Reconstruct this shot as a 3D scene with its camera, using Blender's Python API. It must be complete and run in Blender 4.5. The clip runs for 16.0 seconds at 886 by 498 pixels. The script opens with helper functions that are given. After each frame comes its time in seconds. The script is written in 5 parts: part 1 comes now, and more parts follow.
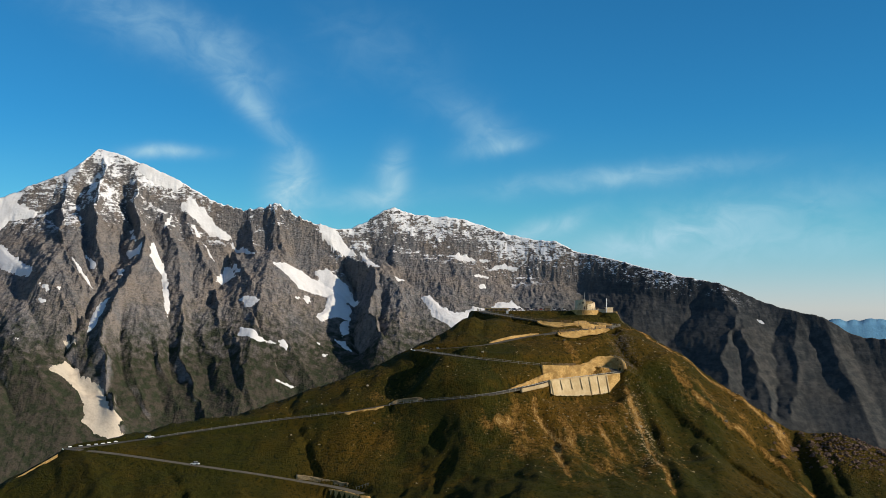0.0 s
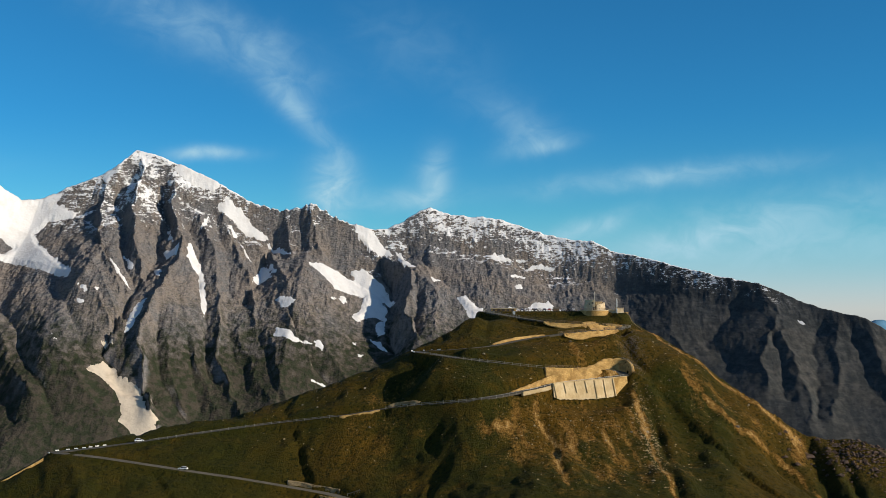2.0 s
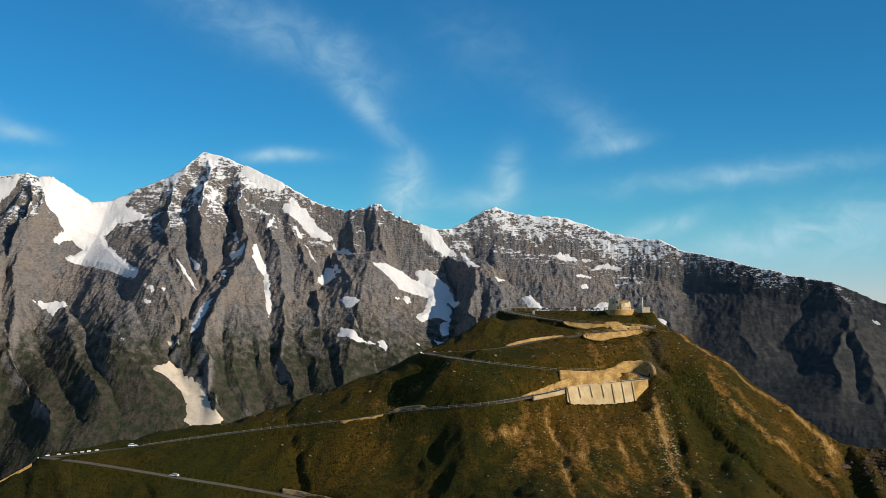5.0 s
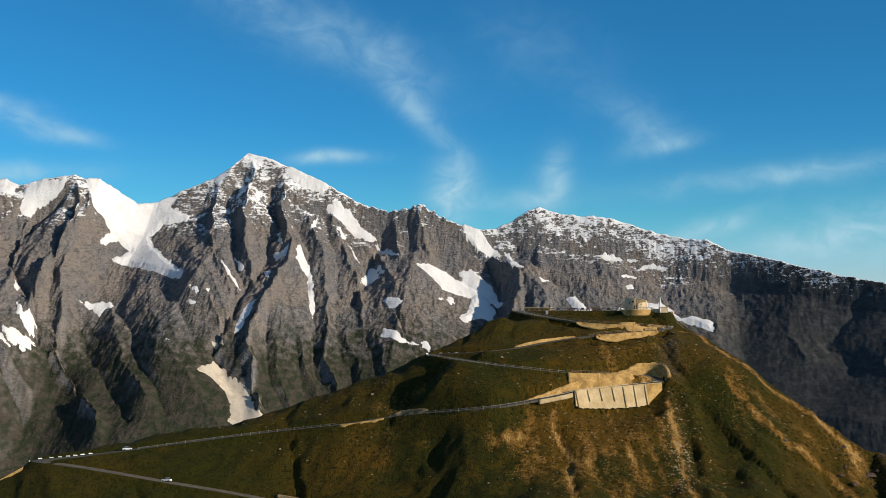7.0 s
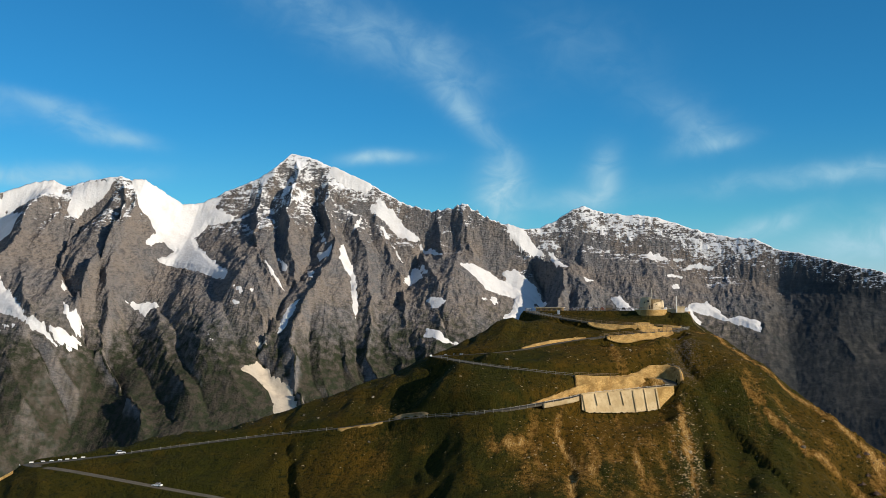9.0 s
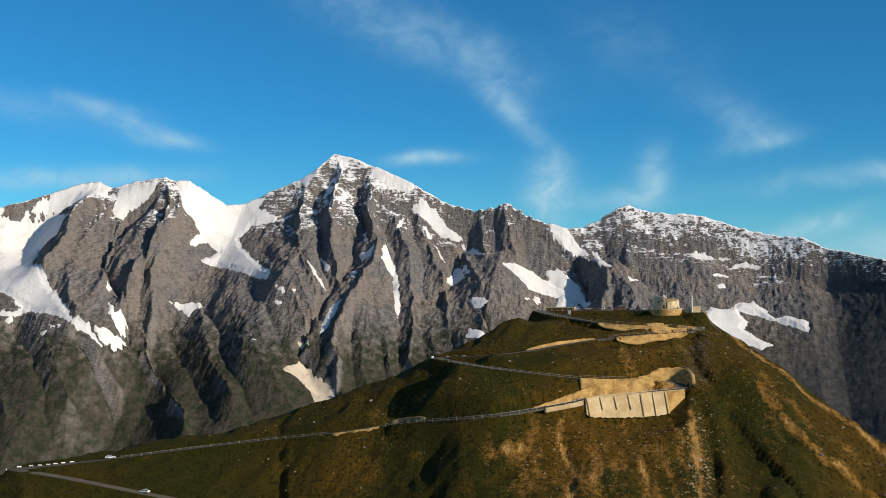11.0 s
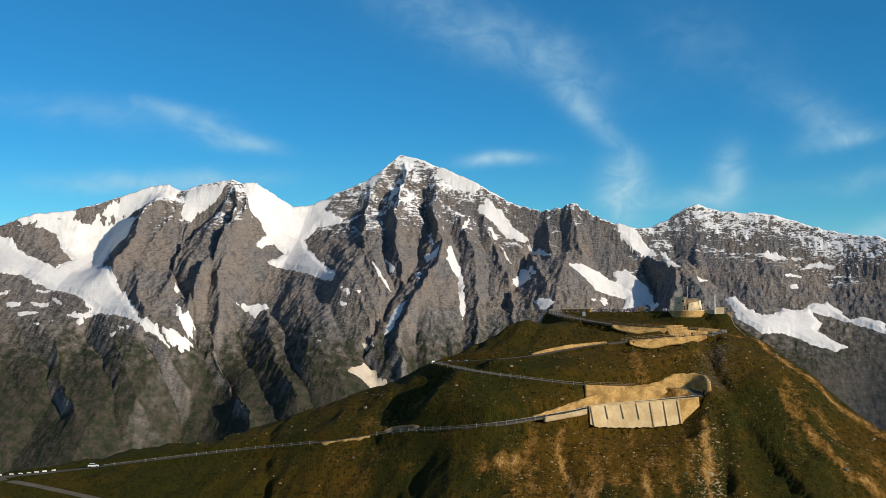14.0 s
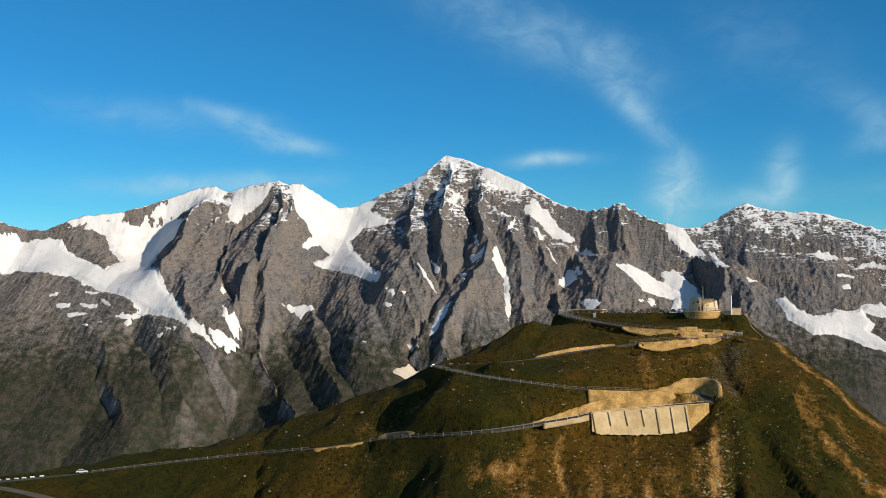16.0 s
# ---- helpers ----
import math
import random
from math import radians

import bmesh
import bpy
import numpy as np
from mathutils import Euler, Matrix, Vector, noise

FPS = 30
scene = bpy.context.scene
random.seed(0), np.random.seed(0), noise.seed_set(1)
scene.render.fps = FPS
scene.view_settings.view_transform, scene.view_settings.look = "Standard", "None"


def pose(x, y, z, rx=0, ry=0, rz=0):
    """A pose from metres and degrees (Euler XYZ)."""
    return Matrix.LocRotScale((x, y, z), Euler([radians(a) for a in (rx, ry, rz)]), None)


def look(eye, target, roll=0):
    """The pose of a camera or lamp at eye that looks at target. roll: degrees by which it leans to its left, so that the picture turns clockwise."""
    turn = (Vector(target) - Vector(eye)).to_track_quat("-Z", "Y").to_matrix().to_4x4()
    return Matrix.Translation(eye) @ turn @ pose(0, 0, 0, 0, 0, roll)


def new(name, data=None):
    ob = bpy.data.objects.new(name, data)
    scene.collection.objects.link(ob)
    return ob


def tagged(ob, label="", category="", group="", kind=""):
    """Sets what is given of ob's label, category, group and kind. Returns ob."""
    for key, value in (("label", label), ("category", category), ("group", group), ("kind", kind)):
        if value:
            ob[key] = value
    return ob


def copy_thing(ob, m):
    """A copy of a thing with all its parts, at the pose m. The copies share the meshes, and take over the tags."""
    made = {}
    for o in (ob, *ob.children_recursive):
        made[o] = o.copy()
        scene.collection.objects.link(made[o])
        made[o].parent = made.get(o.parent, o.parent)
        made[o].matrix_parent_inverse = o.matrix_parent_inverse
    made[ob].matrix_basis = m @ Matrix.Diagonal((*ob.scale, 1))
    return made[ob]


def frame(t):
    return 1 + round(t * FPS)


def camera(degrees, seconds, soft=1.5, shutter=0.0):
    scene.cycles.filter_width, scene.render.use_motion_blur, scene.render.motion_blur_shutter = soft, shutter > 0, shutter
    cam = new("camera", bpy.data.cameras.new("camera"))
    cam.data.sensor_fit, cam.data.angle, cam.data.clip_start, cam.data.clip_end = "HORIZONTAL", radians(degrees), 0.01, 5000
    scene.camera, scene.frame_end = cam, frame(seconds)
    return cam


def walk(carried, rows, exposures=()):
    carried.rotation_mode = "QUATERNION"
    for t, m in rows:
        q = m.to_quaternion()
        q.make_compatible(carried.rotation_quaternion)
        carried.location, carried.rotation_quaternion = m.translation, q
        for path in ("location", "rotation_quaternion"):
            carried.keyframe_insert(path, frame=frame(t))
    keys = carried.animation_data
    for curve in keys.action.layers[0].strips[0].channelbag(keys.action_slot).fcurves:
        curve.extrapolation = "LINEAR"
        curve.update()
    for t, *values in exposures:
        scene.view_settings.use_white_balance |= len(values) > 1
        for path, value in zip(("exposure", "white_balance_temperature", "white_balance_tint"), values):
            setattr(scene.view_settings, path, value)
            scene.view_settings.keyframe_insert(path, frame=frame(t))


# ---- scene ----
cam = camera(41.86, 16.0, soft=0.85)
# seconds, x, y, z in metres, then the turns about x, y and z in degrees
ROWS = [
    (0.0, 0.00, 0.00, 700.00, 92.988, 0.000, 0.002),
    (0.5, 5.09, 5.01, 699.98, 93.001, -0.039, 0.501),
    (1.0, 10.22, 9.62, 700.01, 93.010, -0.039, 1.004),
    (1.5, 15.40, 14.60, 700.05, 93.003, -0.038, 1.530),
    (2.0, 20.27, 19.61, 699.96, 93.009, -0.036, 2.043),
    (2.5, 25.08, 25.17, 699.84, 93.012, -0.009, 2.600),
    (3.0, 29.85, 30.11, 699.79, 93.014, -0.008, 3.183),
    (3.5, 34.57, 35.11, 699.74, 93.014, 0.001, 3.775),
    (4.0, 39.35, 40.19, 699.69, 93.013, 0.018, 4.383),
    (6.5, 62.15, 66.66, 699.28, 93.052, 0.023, 7.430),
    (7.0, 66.47, 72.14, 699.15, 93.062, 0.023, 8.024),
    (7.5, 70.92, 77.34, 699.15, 93.065, 0.037, 8.645),
    (8.0, 75.07, 83.24, 699.14, 93.069, 0.047, 9.236),
    (8.5, 79.38, 88.31, 699.17, 93.056, 0.064, 9.841),
    (9.0, 83.50, 93.70, 699.15, 93.062, 0.048, 10.427),
    (11.5, 103.18, 123.06, 699.09, 93.078, 0.111, 13.395),
    (12.0, 107.06, 128.76, 699.09, 93.090, 0.105, 14.007),
    (12.5, 110.85, 134.57, 699.10, 93.095, 0.102, 14.615),
    (13.0, 114.40, 141.09, 699.08, 93.110, 0.144, 15.212),
    (13.5, 118.01, 147.06, 699.08, 93.127, 0.141, 15.819),
    (14.0, 121.47, 152.87, 699.20, 93.137, 0.143, 16.415),
    (14.5, 125.03, 159.20, 699.18, 93.159, 0.166, 17.027),
    (15.0, 128.35, 164.79, 699.21, 93.174, 0.169, 17.653),
    (15.5, 131.66, 171.02, 699.16, 93.176, 0.156, 18.292),
    (16.0, 134.86, 177.03, 699.24, 93.189, 0.165, 18.924),
]
walk(cam, [(t, pose(x, y, z, rx, ry, rz)) for t, x, y, z, rx, ry, rz in ROWS])

# ---- world, sun ----
SUN_AZ, SUN_EL = 107.0, 19.8          # degrees clockwise from +y; height


def link(tree, a, b):
    tree.links.new(a, b)


class Nodes:
    """Short hand for building a node tree."""

    def __init__(self, tree):
        self.tree = tree
        tree.nodes.clear()

    def add(self, kind, **props):
        n = self.tree.nodes.new(kind)
        for k, v in props.items():
            if k == "operation":
                n.operation = v
            elif k == "data_type":
                n.data_type = v
            elif k == "blend_type":
                n.blend_type = v
        return n

    def put(self, socket, v):
        if isinstance(v, bpy.types.NodeSocket):
            self.tree.links.new(v, socket)
        elif v is not None:
            socket.default_value = v

    def math(self, op, a, b=None, c=None, clamp=False):
        n = self.add("ShaderNodeMath", operation=op)
        n.use_clamp = clamp
        self.put(n.inputs[0], a), self.put(n.inputs[1], b), self.put(n.inputs[2], c)
        return n.outputs[0]

    def step(self, v, a, b):
        """0 at a, 1 at b, smooth between."""
        n = self.add("ShaderNodeMapRange")
        n.interpolation_type = "SMOOTHSTEP"
        self.put(n.inputs[0], v), self.put(n.inputs[1], a), self.put(n.inputs[2], b)
        return n.outputs[0]

    def noise(self, vec, scale, detail=4, rough=0.55, distort=0.0):
        n = self.add("ShaderNodeTexNoise")
        self.put(n.inputs["Vector"], vec)
        n.inputs["Scale"].default_value, n.inputs["Detail"].default_value = scale, detail
        n.inputs["Roughness"].default_value, n.inputs["Distortion"].default_value = rough, distort
        return n.outputs[0]

    def scaled(self, vec, s):
        n = self.add("ShaderNodeVectorMath", operation="MULTIPLY")
        self.put(n.inputs[0], vec)
        n.inputs[1].default_value = s
        return n.outputs[0]

    def mix(self, f, a, b):
        n = self.add("ShaderNodeMix", data_type="RGBA")
        self.put(n.inputs[0], f)
        for k, v in ((6, a), (7, b)):
            self.put(n.inputs[k], (*v, 1) if isinstance(v, tuple) else v)
        return n.outputs[2]

    def surface(self, colour, rough=0.8, metal=0.0, height=None, depth=0.1, spec=0.3):
        bsdf, out = self.add("ShaderNodeBsdfPrincipled"), self.add("ShaderNodeOutputMaterial")
        self.put(bsdf.inputs["Base Color"], (*colour, 1) if isinstance(colour, tuple) else colour)
        self.put(bsdf.inputs["Roughness"], rough)
        bsdf.inputs["Metallic"].default_value = metal
        bsdf.inputs["Specular IOR Level"].default_value = spec
        if height is not None:
            b = self.add("ShaderNodeBump")
            b.inputs["Strength"].default_value, b.inputs["Distance"].default_value = 1.0, depth
            self.put(b.inputs["Height"], height)
            self.tree.links.new(b.outputs[0], bsdf.inputs["Normal"])
        self.tree.links.new(bsdf.outputs[0], out.inputs[0])


def material(name):
    m = bpy.data.materials.new(name)
    m.use_nodes = True
    return m, Nodes(m.node_tree)


def place(n):
    g = n.add("ShaderNodeNewGeometry")
    return g.outputs["Position"], g.outputs["Normal"]


def xyz(n, vec):
    s = n.add("ShaderNodeSeparateXYZ")
    n.put(s.inputs[0], vec)
    return s.outputs


world = bpy.data.worlds.new("sky")
scene.world = world
world.use_nodes = True
n = Nodes(world.node_tree)
sky = n.add("ShaderNodeTexSky")
sky.sky_type, sky.sun_disc = "NISHITA", False
sky.sun_elevation, sky.sun_rotation = radians(SUN_EL), radians(SUN_AZ)
sky.altitude, sky.air_density, sky.dust_density, sky.ozone_density = 2600, 1.0, 0.35, 2.2
ray_dir = n.add("ShaderNodeTexCoord").outputs["Generated"]
dx, dy, dz = xyz(n, ray_dir)
az = n.math("MULTIPLY", n.math("ARCTAN2", dx, dy), 57.2958)       # degrees to the right of +y
el = n.math("MULTIPLY", n.math("ARCSINE", dz), 57.2958)
flat = n.add("ShaderNodeCombineXYZ")
n.put(flat.inputs[0], az), n.put(flat.inputs[1], el)
wisp = n.noise(n.scaled(flat.outputs[0], (0.55, 0.8, 1)), 0.8, 7, 0.58, 0.8)
soft = n.noise(flat.outputs[0], 0.55, 6, 0.58, 0.4)


def streak(caz, cel, length, width, slope, power):
    """A band of thin cloud about one place in the sky, along a slope in degrees."""
    c, s = math.cos(radians(slope)), math.sin(radians(slope))
    a, b = n.math("SUBTRACT", az, caz), n.math("SUBTRACT", el, cel)
    b = n.math("ADD", b, n.math("MULTIPLY", n.math("SUBTRACT", soft, 0.5), 1.2 * width))
    u = n.math("DIVIDE", n.math("ADD", n.math("MULTIPLY", a, c), n.math("MULTIPLY", b, s)), length)
    v = n.math("DIVIDE", n.math("SUBTRACT", n.math("MULTIPLY", b, c), n.math("MULTIPLY", a, s)), width)
    r = n.math("ADD", n.math("MULTIPLY", u, u), n.math("MULTIPLY", v, v))
    return n.math("MULTIPLY", n.math("EXPONENT", n.math("MULTIPLY", r, -1.0)), power)


CLOUDS = [
    (-16.0, 14.3, 4.2, 1.25, -22, 0.36), (-11.0, 12.45, 3.3, 1.15, -25, 0.40), (-8.76, 9.1, 1.9, 0.50, -42, 0.72), (-9.8, 10.6, 1.6, 0.8, -35, 0.30),
    (-7.5, 5.9, 1.35, 1.05, 85, 1.35), (-2.6, 6.4, 1.25, 0.75, 75, 0.95), (-4.4, 5.4, 2.6, 0.55, 5, 0.50), (1.5, 9.35, 2.1, 0.95, -25, 0.30),
    (3.1, 8.05, 1.3, 0.34, 12, 0.70), (2.0, 8.3, 1.5, 0.6, 20, 0.30), (8.6, 6.45, 5.5, 0.50, 5, 0.68), (5.0, 3.95, 2.2, 0.45, 18, 0.85),
    (10.5, 3.4, 4.4, 0.72, 11, 0.75), (-13.2, 7.62, 1.6, 0.30, 0, 0.80), (-14.6, 7.5, 1.2, 0.30, 5, 0.50), (-27.5, 8.8, 2.2, 0.38, -16, 0.62),
    (-29.4, 9.8, 2.2, 0.34, -9, 0.42), (-26.4, 8.2, 1.6, 0.36, -5, 0.55), (-30.5, 6.3, 4.7, 0.46, 3, 0.80), (-33.9, 9.5, 4.0, 0.70, -5, 0.30),
    (-3.3, 12.8, 3.4, 1.6, -20, 0.14), (14.9, 3.0, 6.7, 0.91, 5, 0.55), (14.9, 4.8, 6.7, 1.05, 8, 0.40),
]
cloud = streak(*CLOUDS[0])
for row in CLOUDS[1:]:
    cloud = n.math("ADD", cloud, streak(*row))
cloud = n.math("MULTIPLY", cloud, n.math("ADD", n.math("MULTIPLY", n.step(wisp, 0.26, 0.74), 0.64), 0.26), clamp=True)
low, edge = n.step(el, 10.0, 0.5), n.step(el, 5.0, -0.5)
tint = n.mix(edge, n.mix(low, (0.187, 0.845, 1.14), (0.48, 1.07, 1.05)), (0.92, 0.95, 1.22))
pale = n.step(n.math("ABSOLUTE", n.math("ADD", az, 8.0)), 35.0, 95.0)
tint = n.mix(pale, tint, (0.78, 1.0, 1.12))
blue = n.add("ShaderNodeMix", data_type="RGBA", blend_type="MULTIPLY")
blue.inputs[0].default_value = 1.0
n.put(blue.inputs[6], sky.outputs[0]), n.put(blue.inputs[7], tint)
lit = n.mix(cloud, blue.outputs[2], (4.2, 6.6, 7.8))
back = n.add("ShaderNodeBackground")
back.inputs[1].default_value = 0.10
n.put(back.inputs[0], lit)
out = n.add("ShaderNodeOutputWorld")
n.tree.links.new(back.outputs[0], out.inputs[0])

sun = new("sun", bpy.data.lights.new("sun", "SUN"))
sun.data.energy, sun.data.angle, sun.data.color = 5.0, radians(0.53), (1.0, 0.885, 0.725)
sun_from = Vector((math.sin(radians(SUN_AZ)) * math.cos(radians(SUN_EL)), math.cos(radians(SUN_AZ)) * math.cos(radians(SUN_EL)), math.sin(radians(SUN_EL))))
sun.matrix_world = look(sun_from * 3000, (0, 0, 0))

# ---- materials ----
ROCK, n = material("mountain rock with dusted snow")
pos, nor = place(n)
px_, py_, pz_ = xyz(n, pos)
up = xyz(n, nor)[2]
n1, n2 = n.noise(pos, 0.006, 5, 0.6), n.noise(pos, 0.035, 5, 0.65)
n3 = n.noise(n.scaled(pos, (1, 1, 2.6)), 0.06, 4, 0.6)
strata = n.noise(n.scaled(pos, (0.10, 0.10, 1.0)), 0.085, 3, 0.6, 0.7)
speck = n.noise(n.scaled(pos, (0.5, 0.5, 1.5)), 0.17, 5, 0.72)
# mask of the northern slopes, whose shade is painted into the rock colour
north_shade = n.step(n.math("ADD", px_, n.math("MULTIPLY", n.math("SUBTRACT", 900.0, pz_), 0.6)), 330.0, 800.0)
south_of = n.math("SUBTRACT", 1.0, n.math("MULTIPLY", north_shade, 0.85))
col = n.mix(n.step(n1, 0.38, 0.62), (0.160, 0.158, 0.160), (0.225, 0.190, 0.160))
col = n.mix(n.math("MULTIPLY", n.step(px_, -1700.0, -2500.0), 0.55), col, (0.235, 0.200, 0.172))
col = n.mix(n.math("MULTIPLY", north_shade, 0.88), col, n.mix(n.step(n2, 0.40, 0.62), (0.016, 0.022, 0.026), (0.034, 0.039, 0.038)))
col = n.mix(n.math("MULTIPLY", n.step(n2, 0.42, 0.72), n.math("MULTIPLY", south_of, 0.5)), col, (0.28, 0.245, 0.222))
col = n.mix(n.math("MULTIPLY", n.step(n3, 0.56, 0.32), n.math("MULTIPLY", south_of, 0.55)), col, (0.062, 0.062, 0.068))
col = n.mix(n.math("MULTIPLY", n.step(strata, 0.5, 0.7), n.math("MULTIPLY", south_of, 0.5)), col, (0.23, 0.205, 0.185))
# pale and dark streaks running down the face
run_a = n.noise(n.scaled(pos, (1.0, 0.16, 0.16)), 0.045, 5, 0.62, 0.6)
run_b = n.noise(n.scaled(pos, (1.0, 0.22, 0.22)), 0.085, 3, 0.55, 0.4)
col = n.mix(n.math("MULTIPLY", n.step(run_a, 0.50, 0.70), n.math("MULTIPLY", south_of, 0.42)), col, (0.265, 0.222, 0.19))
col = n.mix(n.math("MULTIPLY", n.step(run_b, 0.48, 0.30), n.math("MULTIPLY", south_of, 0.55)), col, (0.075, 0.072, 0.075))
# turf and heath on the lower slopes
lowland = n.step(n.math("ADD", pz_, n.math("MULTIPLY", n.math("SUBTRACT", n2, 0.5), 500.0)), 770.0, 500.0)
turf = n.mix(n.step(n2, 0.4, 0.6), (0.028, 0.034, 0.018), (0.060, 0.051, 0.038))
col = n.mix(n.math("MULTIPLY", n.math("MULTIPLY", lowland, south_of), n.step(up, 0.30, 0.55)), col, turf)
# fresh snow on the ledges, thinning out below
frost = n.add("ShaderNodeAttribute")
frost.attribute_name = "frost"
cover = n.math("ADD", frost.outputs["Fac"], n.math("MULTIPLY", n.math("SUBTRACT", n1, 0.5), n.math("MULTIPLY", frost.outputs["Fac"], 0.8)))
grain = n.math("ADD", n.math("MULTIPLY", strata, 0.28), n.math("MULTIPLY", speck, 0.72))
grain = n.math("ADD", grain, n.math("MULTIPLY", n.math("SUBTRACT", up, 0.50), 0.45))
grain = n.math("ADD", grain, n.math("MULTIPLY", n.math("SUBTRACT", n2, 0.5), 0.55))
thresh = n.math("SUBTRACT", 0.70, n.math("MULTIPLY", cover, 0.29))
dust = n.step(n.math("SUBTRACT", grain, thresh), -0.010, 0.018)
dust = n.math("MULTIPLY", dust, n.step(cover, 0.02, 0.2))
col = n.mix(n.math("MULTIPLY", dust, 0.95), col, (0.86, 0.85, 0.84))
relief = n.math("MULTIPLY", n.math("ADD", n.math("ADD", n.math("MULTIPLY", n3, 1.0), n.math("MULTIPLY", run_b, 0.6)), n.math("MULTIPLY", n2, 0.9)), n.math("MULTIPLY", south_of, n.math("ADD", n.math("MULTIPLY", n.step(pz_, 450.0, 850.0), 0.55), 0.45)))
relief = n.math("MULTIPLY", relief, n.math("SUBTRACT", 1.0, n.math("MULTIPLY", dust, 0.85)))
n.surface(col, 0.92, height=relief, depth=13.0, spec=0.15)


def snow_material(name, clean, dirty, amount):
    m, n = material(name)
    pos, _ = place(n)
    a, b = n.noise(pos, 0.02, 5, 0.6), n.noise(pos, 0.12, 4, 0.6)
    col = n.mix(n.math("MULTIPLY", n.step(a, 0.45, 0.75), amount), clean, dirty)
    col = n.mix(n.math("MULTIPLY", n.step(b, 0.58, 0.8), amount), col, dirty)
    n.surface(col, 0.6, height=n.math("ADD", a, n.math("MULTIPLY", b, 0.4)), depth=3.0, spec=0.3)
    return m


SNOW = snow_material("firn snow", (0.75, 0.735, 0.715), (0.52, 0.48, 0.44), 0.5)
OLD_SNOW = snow_material("old dusty avalanche snow", (0.61, 0.52, 0.40), (0.40, 0.33, 0.25), 0.9)

TURF, n = material("alpine turf with bare soil")
pos, nor = place(n)
up = xyz(n, nor)[2]
bare_at = n.add("ShaderNodeAttribute")
bare_at.attribute_name = "bare"
a, b, c, d = n.noise(pos, 0.018, 4, 0.6), n.noise(pos, 0.11, 5, 0.65), n.noise(pos, 0.6, 5, 0.7), n.noise(n.scaled(pos, (1, 0.35, 0.35)), 2.2, 4, 0.7)
dry_at = n.add("ShaderNodeAttribute")
dry_at.attribute_name = "dry"
dry = dry_at.outputs["Fac"]
col = n.mix(n.math("MULTIPLY", n.step(a, 0.40, 0.62), dry), (0.034, 0.034, 0.004), (0.108, 0.058, 0.006))
col = n.mix(n.math("MULTIPLY", n.step(b, 0.48, 0.72), n.math("MULTIPLY", dry, 0.7)), col, (0.135, 0.070, 0.008))
col = n.mix(n.step(c, 0.52, 0.34), col, (0.014, 0.017, 0.003))
col = n.mix(n.math("MULTIPLY", n.step(d, 0.56, 0.72), n.math("MULTIPLY", dry, 0.45)), col, (0.14, 0.090, 0.018))
soil = n.mix(n.step(c, 0.40, 0.62), (0.130, 0.064, 0.010), (0.26, 0.142, 0.032))
soil = n.mix(n.step(d, 0.60, 0.74), soil, (0.42, 0.27, 0.09))
edge = n.math("ADD", bare_at.outputs["Fac"], n.math("MULTIPLY", n.math("SUBTRACT", n.math("ADD", n.math("ADD", n.math("MULTIPLY", b, 0.22), n.math("MULTIPLY", c, 0.43)), n.math("MULTIPLY", d, 0.35)), 0.5), 1.9))
col = n.mix(n.step(edge, 0.30, 0.86), col, soil)
col = n.mix(n.math("MULTIPLY", n.step(edge, 0.92, 1.35), 0.85), col, n.mix(n.step(d, 0.45, 0.6), (0.34, 0.18, 0.045), (0.56, 0.36, 0.13)))
n.surface(col, 0.95, height=n.math("ADD", n.math("MULTIPLY", c, 1.0), n.math("MULTIPLY", d, 0.6)), depth=1.6, spec=0.1)


def plain(name, one, two, size, rough=0.85, metal=0.0, depth=0.02, third=None):
    """A surface of two mixed tones with grain at two scales."""
    m, n = material(name)
    pos, _ = place(n)
    a, b = n.noise(pos, 1.0 / size, 5, 0.6), n.noise(pos, 6.0 / size, 4, 0.65)
    col = n.mix(n.step(a, 0.35, 0.65), one, two)
    col = n.mix(n.math("MULTIPLY", n.step(b, 0.52, 0.75), 0.6), col, third or tuple(0.6 * v for v in one))
    info = n.add("ShaderNodeObjectInfo")
    shade = n.add("ShaderNodeHueSaturation")
    n.put(shade.inputs["Value"], n.math("ADD", n.math("MULTIPLY", info.outputs["Random"], 0.3), 0.85))
    n.put(shade.inputs["Color"], col)
    n.surface(shade.outputs[0], rough, metal, height=n.math("ADD", a, b), depth=depth)
    return m


ASPHALT = plain("pale worn asphalt", (0.085, 0.074, 0.052), (0.115, 0.10, 0.072), 5.0, 0.9)
CONCRETE = plain("sunlit retaining concrete", (0.45, 0.325, 0.165), (0.56, 0.43, 0.245), 4.0, 0.9, depth=0.08, third=(0.33, 0.22, 0.10))


def rubble(name, one, two, joint, size):
    """Rough stone: blocks of differing tone with dark gaps."""
    m, n = material(name)
    pos, _ = place(n)
    v = n.add("ShaderNodeTexVoronoi")
    n.put(v.inputs["Vector"], n.scaled(pos, (1, 1, 1.35)))
    v.inputs["Scale"].default_value = 1.0 / size
    a, b = n.noise(pos, 0.22, 4, 0.6), n.noise(pos, 1.6, 5, 0.7)
    tone = xyz(n, v.outputs["Color"])[0]
    col = n.mix(tone, one, two)
    col = n.mix(n.math("MULTIPLY", n.step(a, 0.42, 0.66), 0.75), col, tuple(0.55 * c for c in one))
    col = n.mix(n.math("MULTIPLY", n.step(b, 0.55, 0.7), 0.55), col, joint)
    col = n.mix(n.math("MULTIPLY", n.step(v.outputs["Distance"], 0.55, 0.95), 0.5), col, joint)
    n.surface(col, 0.92, height=n.math("SUBTRACT", b, n.math("MULTIPLY", v.outputs["Distance"], 0.5)), depth=0.22, spec=0.15)
    return m


